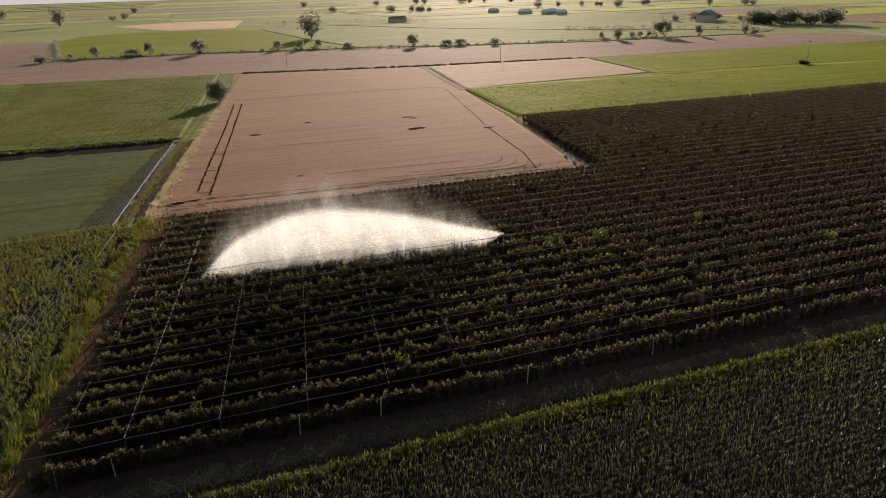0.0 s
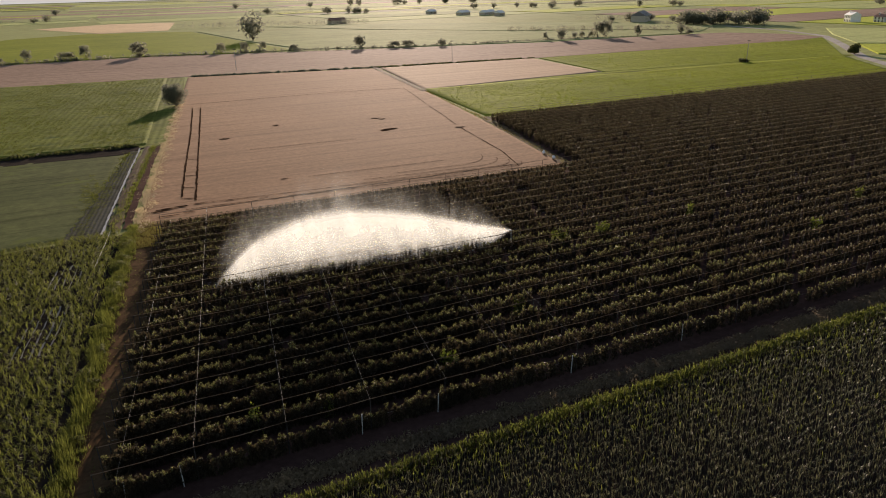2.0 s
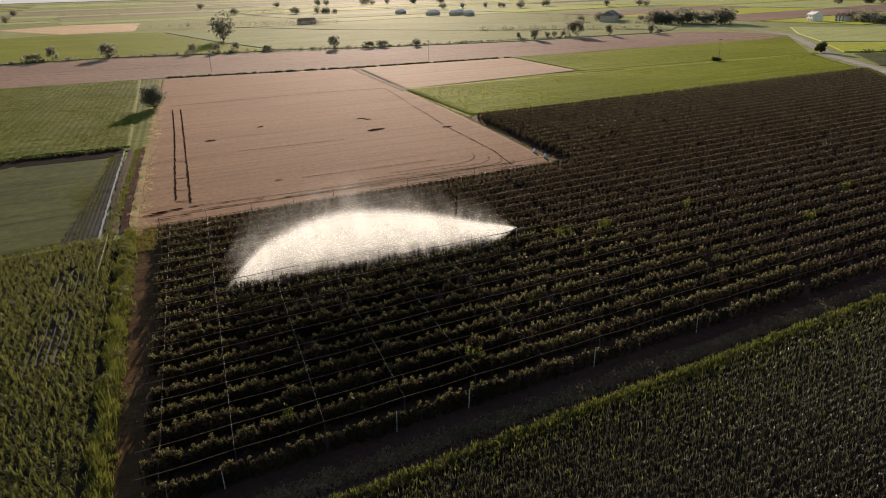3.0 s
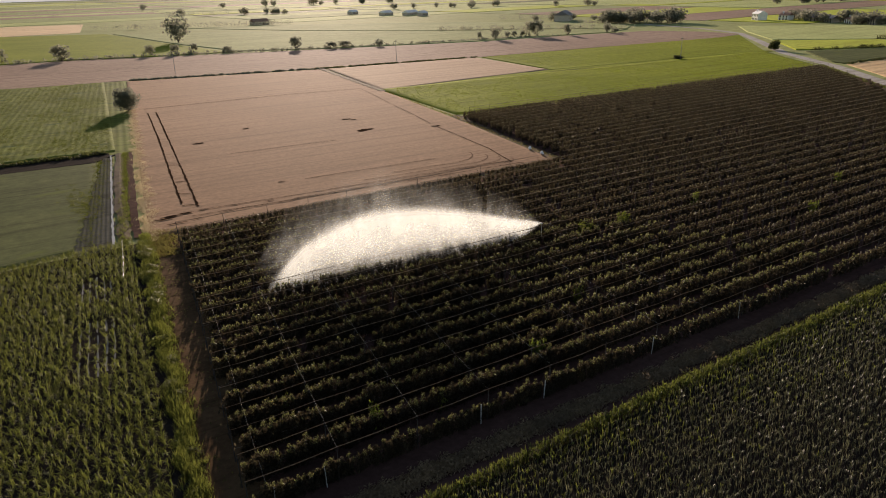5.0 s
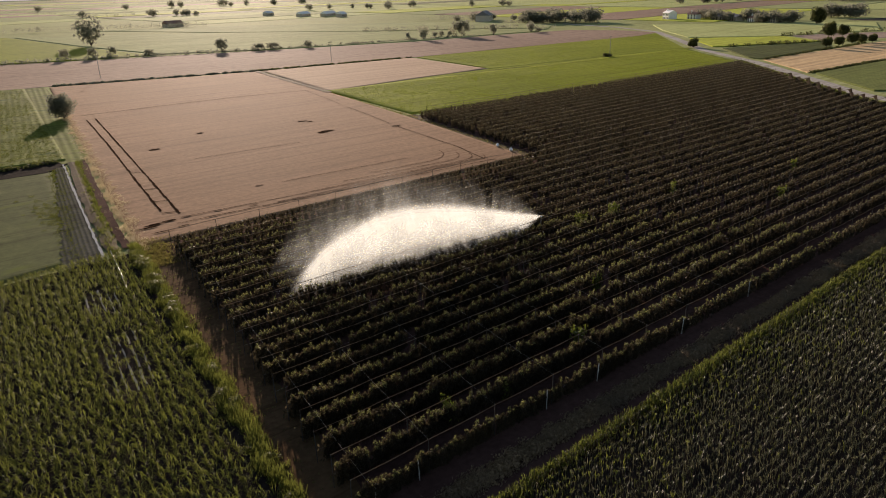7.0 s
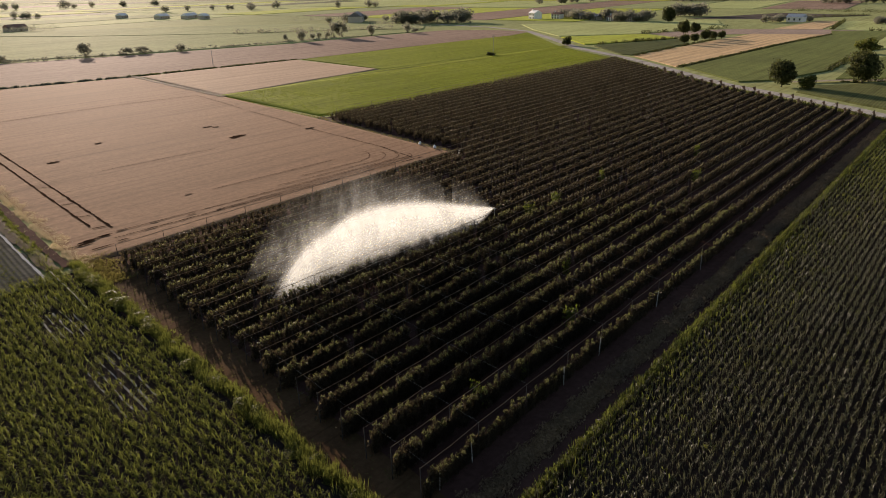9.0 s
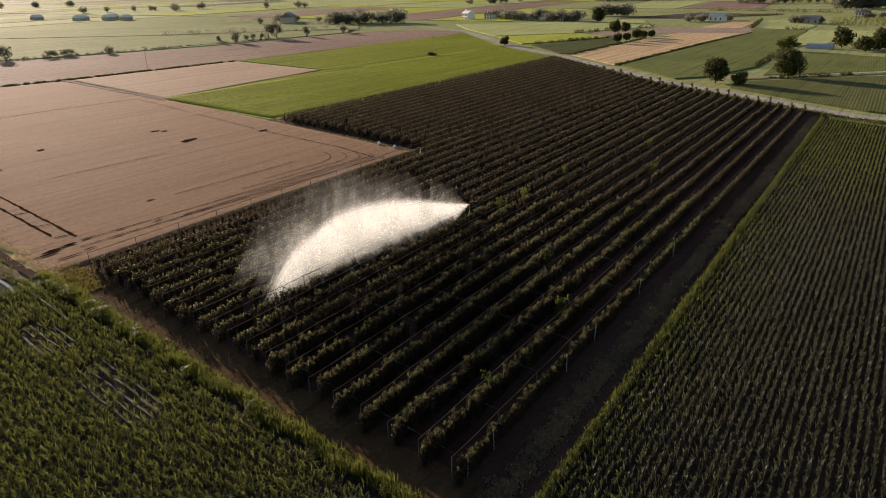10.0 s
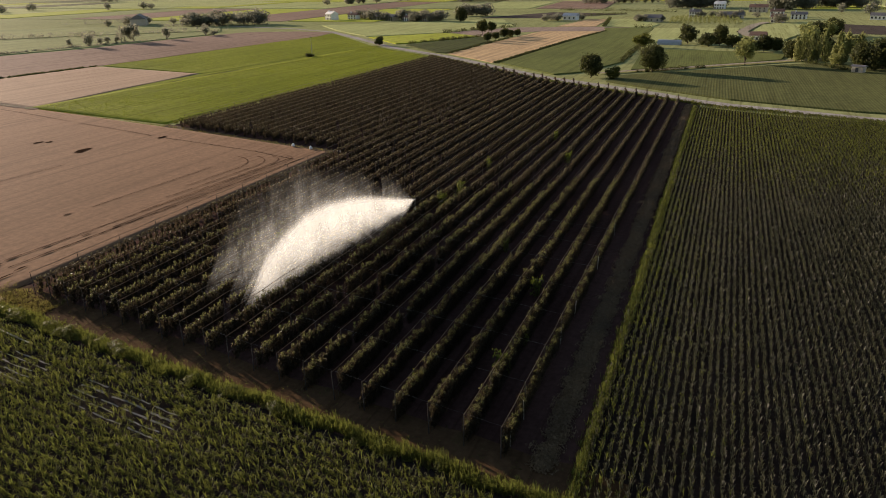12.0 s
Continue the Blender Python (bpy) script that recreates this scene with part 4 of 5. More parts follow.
# ---------------------------------------------------------------- weeds along the tracks


def bush_arrays(n, w, h, size, up=0.35):
    c = np.random.normal(size=(n, 3))
    c /= np.linalg.norm(c, axis=1)[:, None]
    r = np.random.uniform(0.45, 1.0, n)[:, None] ** 0.5
    lump = 1 + 0.3 * np.sin(c[:, :1] * 5 + 1) * np.cos(c[:, 1:2] * 4)
    p = c * r * lump * np.array([w / 2, w / 2, h / 2]) + np.array([0, 0, h * 0.5])
    p[:, 2] = np.maximum(p[:, 2], 0.03)
    return leaf_cloud(p, c + np.random.normal(size=(n, 3)) * 0.5 + np.array([0, 0, up]), np.random.uniform(0.6, 1.4, n) * size, 2.2, 0.7)


weed_meshes = [big_mesh("weed_bush", *bush_arrays(760, 1.5, random.uniform(0.85, 1.4), 0.07), L_WEED) for _ in range(6)]
y = 37.0
while y < 104:
    for side in (0.0, 0.35):
        x = hedge_x(y) + random.uniform(-0.3, 0.2) + side * random.random()
        ob = new("weed_bush", weed_meshes[random.randrange(6)])
        s = random.choice((random.uniform(0.35, 0.6), random.uniform(0.8, 1.3)))
        ob.matrix_basis = pose(x, y, 0.03, 0, 0, random.uniform(0, 360)) @ Matrix.Diagonal((s * 0.8, s * 1.25, s * random.uniform(0.5, 0.85), 1))
        tagged(ob, "tangled dull green weeds along the maize", "weeds", "weed bushes")
        y += random.choice((random.uniform(0.5, 0.9), random.uniform(1.2, 2.4)))


def blades(n, h, w):
    a = np.random.uniform(0, 6.28, n)
    lean = np.random.uniform(0.1, 0.5, n) * h
    hh = np.random.uniform(0.5, 1.0, n) * h
    bx, by = np.random.normal(0, 0.12, n), np.random.normal(0, 0.12, n)
    px, py = -np.sin(a) * w, np.cos(a) * w
    z = np.zeros(n)
    v = np.stack([np.stack([bx - px, by - py, z], 1), np.stack([bx + px, by + py, z], 1), np.stack([bx + np.cos(a) * lean + px * 0.3, by + np.sin(a) * lean + py * 0.3, hh], 1), np.stack([bx + np.cos(a) * lean - px * 0.3, by + np.sin(a) * lean - py * 0.3, hh], 1)], 1)
    return v.reshape(-1, 3), np.arange(4 * n).reshape(-1, 4)


tufts = [blades(10, random.uniform(0.25, 0.5), 0.022) for _ in range(6)]


def tuft_strip(label, n, place, mat=L_WEED, temp=tufts, lo=0.6, hi=1.3):
    p = np.array([place() for _ in range(n)])
    v, f = placed(temp, p, np.random.uniform(0, 6.28, n), np.random.uniform(lo, hi, n), 0.03)
    tagged(new("grass", big_mesh("grass", v, f, mat)), label, "grass", kind="stuff")


def along(xf, y0, y1, spread):
    def one():
        y = random.uniform(y0, y1)
        return (xf(y) + random.gauss(0, spread), y)
    return one


tuft_strip("rough green grass at the foot of the weeds", 800, along(lambda y: hedge_x(y) + 0.9, 36, 106, 0.3))
tuft_strip("long soft grass among the weeds", 1300, along(lambda y: hedge_x(y) + 0.2 + 0.3 * math.sin(y * 0.8), 36, 106, 0.32), temp=[blades(16, random.uniform(0.5, 0.8), 0.016) for _ in range(6)], lo=0.7, hi=1.6)
tuft_strip("sparse grass on the trodden track", 600, along(lambda y: hedge_x(y) + 2.6, 36, 106, 0.9), lo=0.2, hi=0.45)
tuft_strip("dry grass at the track's far end", 900, along(lambda y: -8.0 + 0.1 * (y - 100), 96, 107, 1.2), L_DRY, lo=0.5, hi=1.0)
tuft_strip("bright grass fringe along the maize edge", 1800, lambda: (lambda x: (x, edge_y(x) - 0.1 + random.gauss(0, 0.2)))(random.uniform(-16, 136)), L_CORN2, lo=0.8, hi=1.7)
crop_clumps = [bush_arrays(5, 1.0, 0.3, 0.11, 0.0) for _ in range(8)]


def in_quad(a, b, c, d):
    def one():
        u, v = random.random(), random.random()
        return tuple((1 - u) * (1 - v) * a[i] + u * (1 - v) * b[i] + u * v * c[i] + (1 - u) * v * d[i] for i in (0, 1))
    return one


def canopy(label, n, place, mat, lift, clumps=crop_clumps):
    p = np.array([place() for _ in range(n)])
    v, f = placed(clumps, p, np.random.uniform(0, 6.28, n), np.random.uniform(0.6, 1.2, n), lift)
    tagged(new("crop_leaves", big_mesh("crop_leaves", v, f, mat)), label, "crop", kind="stuff")


canopy("upright sunlit leaves of a lush green crop", 14000, in_quad((77, 160), (232, 156), (270, 205), (82.8, 211)), L_CROP, 0.14)
canopy("ragged sunlit leaves of a dense green crop", 16000, in_quad((-45, 171), (-4.5, 168), (10, 296), (-60, 305)), L_BEAN, 0.34, [bush_arrays(4, 0.8, 0.3, 0.11, 0.0) for _ in range(8)])
canopy("sunlit leaves of a green crop", 7000, in_quad((163, 220), (275, 212), (345, 273), (170, 276)), L_CROP, 0.16)
low_weeds = [bush_arrays(42, 1.3, 0.45, 0.11) for _ in range(6)]


def strip_south():
    x = random.uniform(-14, 140)
    return (x, 41.7 + 0.011 * (x + 14) + random.gauss(0, 0.32))


tuft_strip("low dull weeds along the orchard headland", 4200, strip_south, L_DULL, low_weeds, 0.5, 1.1)
stalks = [blades(12, random.uniform(0.35, 0.6), 0.018) for _ in range(6)]
tuft_strip("pale ragged straw at the grain's edge", 8000, along(lambda y: -8.5 + 0.142 * (y - 104.6) + 0.6 * math.sin(y * 0.9) * math.sin(y * 0.31), 103, 240, 0.6), L_STRAW, stalks, 0.35, 0.9)
tuft_strip("dry rough grass between grain and green crop", 1800, along(lambda y: float(np.interp(y, (106, 131, 156, 175, 188, 212, 224, 278), (64.6, 69.0, 74.2, 76.4, 78.2, 81.6, 82.8, 91.2))), 106, 278, 0.5), L_DRY, stalks, 0.3, 0.8)
tuft_strip("thin seedlings fading into the wet strip", 3200, along(lambda y: -17.0 + 0.17 * (y - 105) + random.uniform(0, 1.2), 103, 160, 0.7), L_BEAN, lo=0.35, hi=0.8)
tuft_strip("rough weeds in the seedling field", 150, lambda: (-14.7 + random.gauss(0, 1.1), 129 + random.gauss(0, 5.5)), L_WEED, low_weeds, 0.3, 0.6)
tuft_strip("green weeds on the ditch bank", 900, along(lambda y: -11.9 + 0.155 * (y - 105), 104, 164, 0.35), L_WEED, lo=0.6, hi=1.5)


def verge():
    y = random.uniform(-10, 160)
    return (east(max(y, 38)) - (38 - min(y, 38)) * 0.3 + random.gauss(0.6, 0.8), y)


tuft_strip("dry grass and weeds on the road verge", 1500, verge, L_WEED, [bush_arrays(14, 0.9, 0.6, 0.2) for _ in range(5)], 0.5, 1.2)


def edges():
    a, b = (76, 157.5), (232, 153)
    t = random.random()
    return (a[0] + (b[0] - a[0]) * t + random.gauss(0, 0.5), a[1] + (b[1] - a[1]) * t + random.gauss(0, 0.4))


tuft_strip("ragged weeds along field edges", 420, edges, L_WEED, [bush_arrays(14, 1.0, 0.8, 0.22) for _ in range(5)], 0.5, 1.2)

# ---------------------------------------------------------------- trees


def tree(name, label, high, wide, trunk, blobs, leaves, size, mat, slim=False, seed=1):
    """A tree at the origin: tapered trunk with limbs, and a crown of leaf clumps round uneven blobs."""
    random.seed(seed), np.random.seed(seed)
    root = thing(name, label, "tree")
    bm = bmesh.new()
    top = trunk + (high - trunk) * 0.5
    tube(bm, [(0, 0, 0), (0.03 * wide, 0, trunk), (0, 0.02 * wide, top)], [high * 0.03, high * 0.022, high * 0.008], 7)
    for i in range(6):
        a = 2 * math.pi * i / 6 + random.random()
        z = trunk * random.uniform(0.8, 1.3)
        r = wide * random.uniform(0.2, 0.34)
        tube(bm, [(0, 0, z), (math.cos(a) * r * 0.5, math.sin(a) * r * 0.5, z + r * 0.6), (math.cos(a) * r, math.sin(a) * r, z + r * 1.1)], [high * 0.012, high * 0.008, high * 0.003], 5)
    part("trunk", bm, M_BARK, root, "dark tapering trunk with limbs")
    cs, ns = [], []
    for i in range(blobs):
        if slim:
            z = trunk + (high - trunk) * (i + 0.5) / blobs
            k = math.sin(math.pi * min(0.97, (i + 1.0) / (blobs + 0.6))) ** 0.6
            c = np.array([random.uniform(-0.15, 0.15) * wide, random.uniform(-0.15, 0.15) * wide, z])
            r = wide * 0.36 * k * random.uniform(0.8, 1.15)
        else:
            d = np.random.normal(size=3)
            d /= np.linalg.norm(d)
            q = random.uniform(0.2, 0.72) ** 0.7
            c = d * q * np.array([wide / 2, wide / 2, (high - trunk) / 2]) + np.array([0, 0, trunk + (high - trunk) / 2])
            r = min(wide, high) * random.uniform(0.18, 0.27) * (1.35 if leaves < 700 else 1.0)
        n = leaves // blobs
        d = np.random.normal(size=(n, 3))
        d /= np.linalg.norm(d, axis=1)[:, None]
        rr = np.random.uniform(0.3, 1.05, n)[:, None] ** 0.5
        stretch = np.array([1, 1, 1.5 if slim else 0.9])
        cs.append(c + d * rr * r * stretch)
        ns.append(d + np.random.normal(size=(n, 3)) * 0.45)
    c, nn = np.concatenate(cs), np.concatenate(ns)
    c[:, 2] = np.maximum(c[:, 2], 0.1)
    v, f = leaf_cloud(c, nn, np.random.uniform(0.6, 1.35, len(c)) * size, 1.4)
    piece("crown", big_mesh("crown", v, f, mat), root, label="uneven crown of small leaf clumps")
    return root


FAR_AWAY = []


def stand(proto, x, y, high=1.0, wide=None, label="", group=""):
    """A copy of a one metre high, one metre wide tree at (x, y); the first use moves the tree itself."""
    w = wide if wide is not None else high
    m = pose(x, y, 0, 0, 0, random.uniform(0, 360)) @ Matrix.Diagonal((w, w, high, 1))
    if proto.name in FAR_AWAY:
        ob = copy_thing(proto, m @ Matrix.Diagonal([1 / v for v in proto.scale] + [1]))
        ob.name = proto.name.split(".")[0]
    else:
        FAR_AWAY.append(proto.name)
        ob = proto
        ob.matrix_basis = m
    return tagged(ob, label, group=group)


round_a = tree("tree", "round dark green tree", 1, 1, 0.05, 34, 3600, 0.042, L_TREE, seed=3)
round_b = tree("tree", "broad dark green tree", 1, 1, 0.09, 44, 5200, 0.036, L_TREE, seed=4)
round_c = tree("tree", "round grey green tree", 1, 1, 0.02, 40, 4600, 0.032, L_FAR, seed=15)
clipped = tree("tree", "round clipped tree", 1, 1, 0.24, 40, 3000, 0.045, L_TREE, seed=17)
oval = tree("tree", "tall oval tree", 1, 1, 0.08, 34, 3600, 0.042, L_TREE, seed=5)
airy = tree("tree", "open pale green tree", 1, 1, 0.16, 26, 1800, 0.042, L_PALE, seed=6)
poplar = tree("poplar_tree", "slim upright tree", 1, 1, 0.05, 14, 1300, 0.05, L_PALE, True, seed=7)
bushy = tree("bush", "round dark bush", 1, 1, 0.01, 18, 1200, 0.06, L_TREE, seed=8)
pale_bush = tree("bush", "round pale green bush", 1, 1, 0.01, 18, 1700, 0.05, L_WEED, seed=9)
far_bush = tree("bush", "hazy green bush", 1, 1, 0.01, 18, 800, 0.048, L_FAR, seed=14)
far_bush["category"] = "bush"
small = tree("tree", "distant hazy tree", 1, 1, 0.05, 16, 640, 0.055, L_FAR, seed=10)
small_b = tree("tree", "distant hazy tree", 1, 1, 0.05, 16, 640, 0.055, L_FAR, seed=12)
for ob in (bushy, pale_bush):
    ob["category"] = "bush"

random.seed(21)
stand(round_c, 7.3, 221.6, 7.0, 7.0, "round dark tree at the grain field's corner")
stand(round_b, 187, 78.5, 8.3, 7.6, "round dark tree beside the road")
stand(pale_bush, 184, 70.5, 4.6, 6.0, "broad olive green bush beside the road")
stand(round_b, 208, 61, 9.9, 9.4, "large dark tree beside the dirt path")
stand(airy, 238.5, 31, 10.5, 8.0, "open yellow green tree beside the dirt path")
stand(pale_bush, 302, 77, 6.5, 10.0, "broad bush at the head of the grassy ditch")
for x, y, h, w in ((325, 58, 10, 9.5), (309, 47.5, 7, 8), (315, 43, 9.5, 8), (311, 37, 6, 8), (291, 24, 7, 7), (292, 19, 6, 6), (285, 14, 6, 6.5), (318, 51, 4, 6), (300, 30, 4.5, 6), (288, 28, 5, 7), (312, 33, 5, 6)):
    stand(random.choice((round_a, round_b, bushy)), x, y, h, w, "dark tree in the farm's tree belt", "farm tree belt")
for x, y, h, w in ((253, 13, 11, 4.2), (256, 11, 12, 4), (254, 8, 13, 4.5), (258, 6, 10, 4), (252, 3, 9, 4.5), (246, 1, 8, 4), (262, 9, 14, 5), (266, 3, 13, 5), (250, -3, 13, 4.5), (244, -1, 9, 3.6), (270, 10, 11, 5), (262, -2, 12, 5), (256, -8, 12, 6)):
    stand(poplar, x, y, h * 0.78, w * 0.95, "slim pale poplar in a dense stand", "poplar stand")
for x, y, h, w in ((262, 14, 9, 8), (272, 6, 11, 10), (241, 0, 6, 6.5), (231, -6, 13, 9), (228, -10, 14, 10), (233, -13, 13, 11), (236, -20, 13, 11), (239, -28, 12, 10), (247, -14, 12, 10), (280, 2, 10, 10), (272, -6, 10, 9), (284, -9, 10, 10), (252, -22, 13, 11)):
    stand(random.choice((airy, round_a, airy, oval)), x, y, h * 0.8, w * 0.9, "tall tree in the wood beside the shed", "wood beside the shed")
for x, y, h, w in ((356, -1, 9, 9), (366, -6, 9, 10), (378, -10, 8, 10), (389, -11, 9, 10), (374, 2, 8, 9), (346, 2, 8, 9)):
    stand(random.choice((round_a, airy)), x, y, h, w, "tree along the lane", "lane trees")
for x, y, h, w in ((308, 157, 5.2, 4.8), (318, 156, 4.9, 4.6), (330, 155, 6.0, 5.4), (338, 154, 4.8, 4.4), (345, 152, 4.6, 4.2), (356, 177, 9, 6.5), (370, 176, 7, 5.5)):
    stand(clipped, x, y, h, w, "round clipped tree in a small clump", "clump by the stubble")
stand(bushy, 281, 207, 5.0, 5.6, "single round dark bush beside the road")
stand(bushy, 221, 211, 1.8, 4.6, "low dark heap of scrub round a pole")
stand(round_a, 478, 238, 11, 10, "lone dark tree by the village")
stand(small, 82, 499, 18, 16, "large hazy field tree with an open crown")
for x, y, h, w in ((-69, 406, 4, 9), (-46, 425, 6.5, 6), (-28, 422, 4.5, 10), (-19, 426, 7.5, 6), (7, 414, 8.5, 11), (-58, 423, 3, 4), (48, 410, 6, 5), (60, 406, 6, 5), (71, 412, 5.5, 5), (86, 400, 3.5, 6), (120, 387, 7.5, 8), (137, 379, 4, 8), (145, 378, 4, 8), (163, 371, 4, 5),
                   (229, 367, 5, 4), (236, 361, 8, 6.5), (251, 369, 4, 4), (257, 370, 4, 4), (261, 367, 4, 4), (266, 366, 10, 8), (270, 363, 11, 8), (287, 354, 7.5, 6), (319, 352, 7, 5), (323, 349, 3, 7)):
    stand(random.choice((far_bush, far_bush, small)), x, y, h, w, "dark bush on the stubble field's far edge", "field edge bushes")

# a wood, and belts of trees far off


def belt(n, spots, h0, h1, label, group, protos=(small, small_b)):
    for _ in range(n):
        (x, y), (u, v) = random.choice(spots)
        t = random.random()
        h = random.uniform(h0, h1) * 0.74
        stand(random.choice(protos), x + (u - x) * t + random.gauss(0, 3), y + (v - y) * t + random.gauss(0, 3), h, h * random.uniform(0.9, 1.5), label, group)


belt(26, [((400, 452), (404, 408)), ((404, 408), (428, 383)), ((412, 440), (432, 390))], 9, 16, "dark tree in a distant copse", "distant copse", (small, small_b, far_bush))
belt(9, [((392, 497), (423, 498)), ((385, 505), (430, 470))], 6, 10, "tree round distant farm buildings", "farm copse", (small, small_b))
belt(34, [((497, 327), (478, 251)), ((510, 340), (492, 262))], 6, 12, "dark tree in the distant village", "village trees")
belt(8, [((566, 266), (568, 246))], 10, 15, "tall tree beyond the village", "village trees")
belt(10, [((499, 180), (512, 168)), ((520, 166), (530, 150))], 5, 8, "tree by the distant sheds", "shed trees")
belt(8, [((500, 106), (505, 88))], 4, 7, "bushy tree by a farmhouse", "farmhouse trees")
belt(12, [((548, 52), (560, 30)), ((498, 20), (500, 4)), ((565, 66), (560, 60))], 5, 9, "garden tree by the houses", "garden trees")
belt(30, [((720, 105), (745, 60)), ((700, 20), (712, -30))], 12, 20, "tree in a far dark wood", "far wood")
belt(40, [((850, 230), (900, 120)), ((760, 10), (740, -90)), ((640, -40), (600, -110))], 10, 18, "tree in a far dark belt", "far belt")
belt(12, [((560, 860), (700, 760)), ((480, 980), (640, 900))], 8, 14, "tree in a far hazy line", "far line")
belt(9, [((-100, 1000), (-60, 1100)), ((60, 1080), (220, 1050)), ((260, 1000), (330, 960))], 7, 14, "tree in a far hazy hedge", "far hedge")
belt(40, [((900, 420), (1050, 300)), ((800, 560), (1000, 520)), ((1100, 150), (1150, 0))], 9, 16, "tree in a distant row", "distant row")
belt(24, [((200, 1500), (700, 1350)), ((900, 1200), (1250, 900)), ((-300, 1300), (0, 1500)), ((1300, 600), (1500, 200))], 11, 20, "tree on the far skyline", "skyline trees")
stand(small, -128, 905, 22, 18, "tall tree on the far plain")

# hedges: continuous low lines of scrub along parcel edges


def hedge(label, a, b, h=1.6, w=2.0, per=1.2):
    n = int(math.hypot(b[0] - a[0], b[1] - a[1]) * per)
    temp = [bush_arrays(16, w, h, 0.4) for _ in range(5)]
    t = np.random.uniform(0, 1, n)
    p = np.stack([a[0] + (b[0] - a[0]) * t, a[1] + (b[1] - a[1]) * t], 1) + np.random.normal(0, 0.4, (n, 2))
    v, f = placed(temp, p, np.random.uniform(0, 6.28, n), np.random.uniform(0.5, 1.3, n))
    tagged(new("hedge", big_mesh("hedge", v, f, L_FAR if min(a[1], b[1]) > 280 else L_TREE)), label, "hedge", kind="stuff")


for a, b, h in (((-68, 412), (9, 416), 1.8), ((9, 416), (134, 380), 1.6), ((134, 380), (284, 355), 1.2), ((259, 462), (319, 413), 3.0), ((319, 413), (358, 366), 3.0), ((50, 735), (209, 660), 5.0),
                # the first two low lines here stand for a ditch's dark shadow
                ((20, 300), (92, 286), 0.5), ((92, 286), (165, 279), 0.4), ((292, 196), (343, 174), 1.4), ((366, 207), (434, 180), 2.0),
                ((219, 123), (328, 118), 0.55), ((328, 118), (398, 112), 0.55), ((-110, 167.5), (-6, 166), 0.55), ((206, 66), (226, 44), 0.9), ((232, 76), (300, 78), 1.6), ((250, 10), (226, -2), 1.6), ((-88, 590), (-62, 415), 2.0),
                ((432, 100), (437, 88), 2.5), ((248, 155), (345, 155), 0.8), ((540, 187), (612, 131), 2.0), ((440, 120), (530, 132), 2.2)):
    hedge("low dark hedge along a field edge", a, b, h, 1.2 + h * 0.5, 3.0 if h < 0.6 else 1.2)

hedge("distant hazy wood on the skyline", (-900, 1250), (100, 1700), 15, 14, 0.3)
hedge("distant hazy wood on the skyline", (100, 1700), (900, 1750), 13, 14, 0.25)

for a, b, h in (((-6, 1335), (75, 1243), 7), ((142, 1300), (212, 1220), 9), ((194, 1083), (279, 1053), 6), ((-129, 1123), (-107, 1166), 7), ((179, 692), (223, 669), 4.5), ((385, 556), (454, 531), 4), ((386, 459), (417, 371), 2), ((677, 208), (646, 91), 3)):
    hedge("long hazy hedgerow on the plain", a, b, h, 4 + h * 0.4, 0.9)

# a small orchard of pale rows by the farm
rows2 = [bush_arrays(30, 2.6, 2.6, 0.45) for _ in range(4)]
pts = []
for i in range(15):
    for j in range(7):
        t, s = i / 14, j / 6
        pts.append((485 + 66 * s + random.uniform(-1, 1), 36 + 46 * t + 4 * s))
pts = np.array(pts)
v, f = placed(rows2, pts, np.random.uniform(0, 6.28, len(pts)), np.random.uniform(0.8, 1.2, len(pts)))
tagged(new("distant_orchard", big_mesh("distant_orchard", v, f, L_PALE)), "neat rows of pale distant fruit trees", "orchard", kind="stuff")

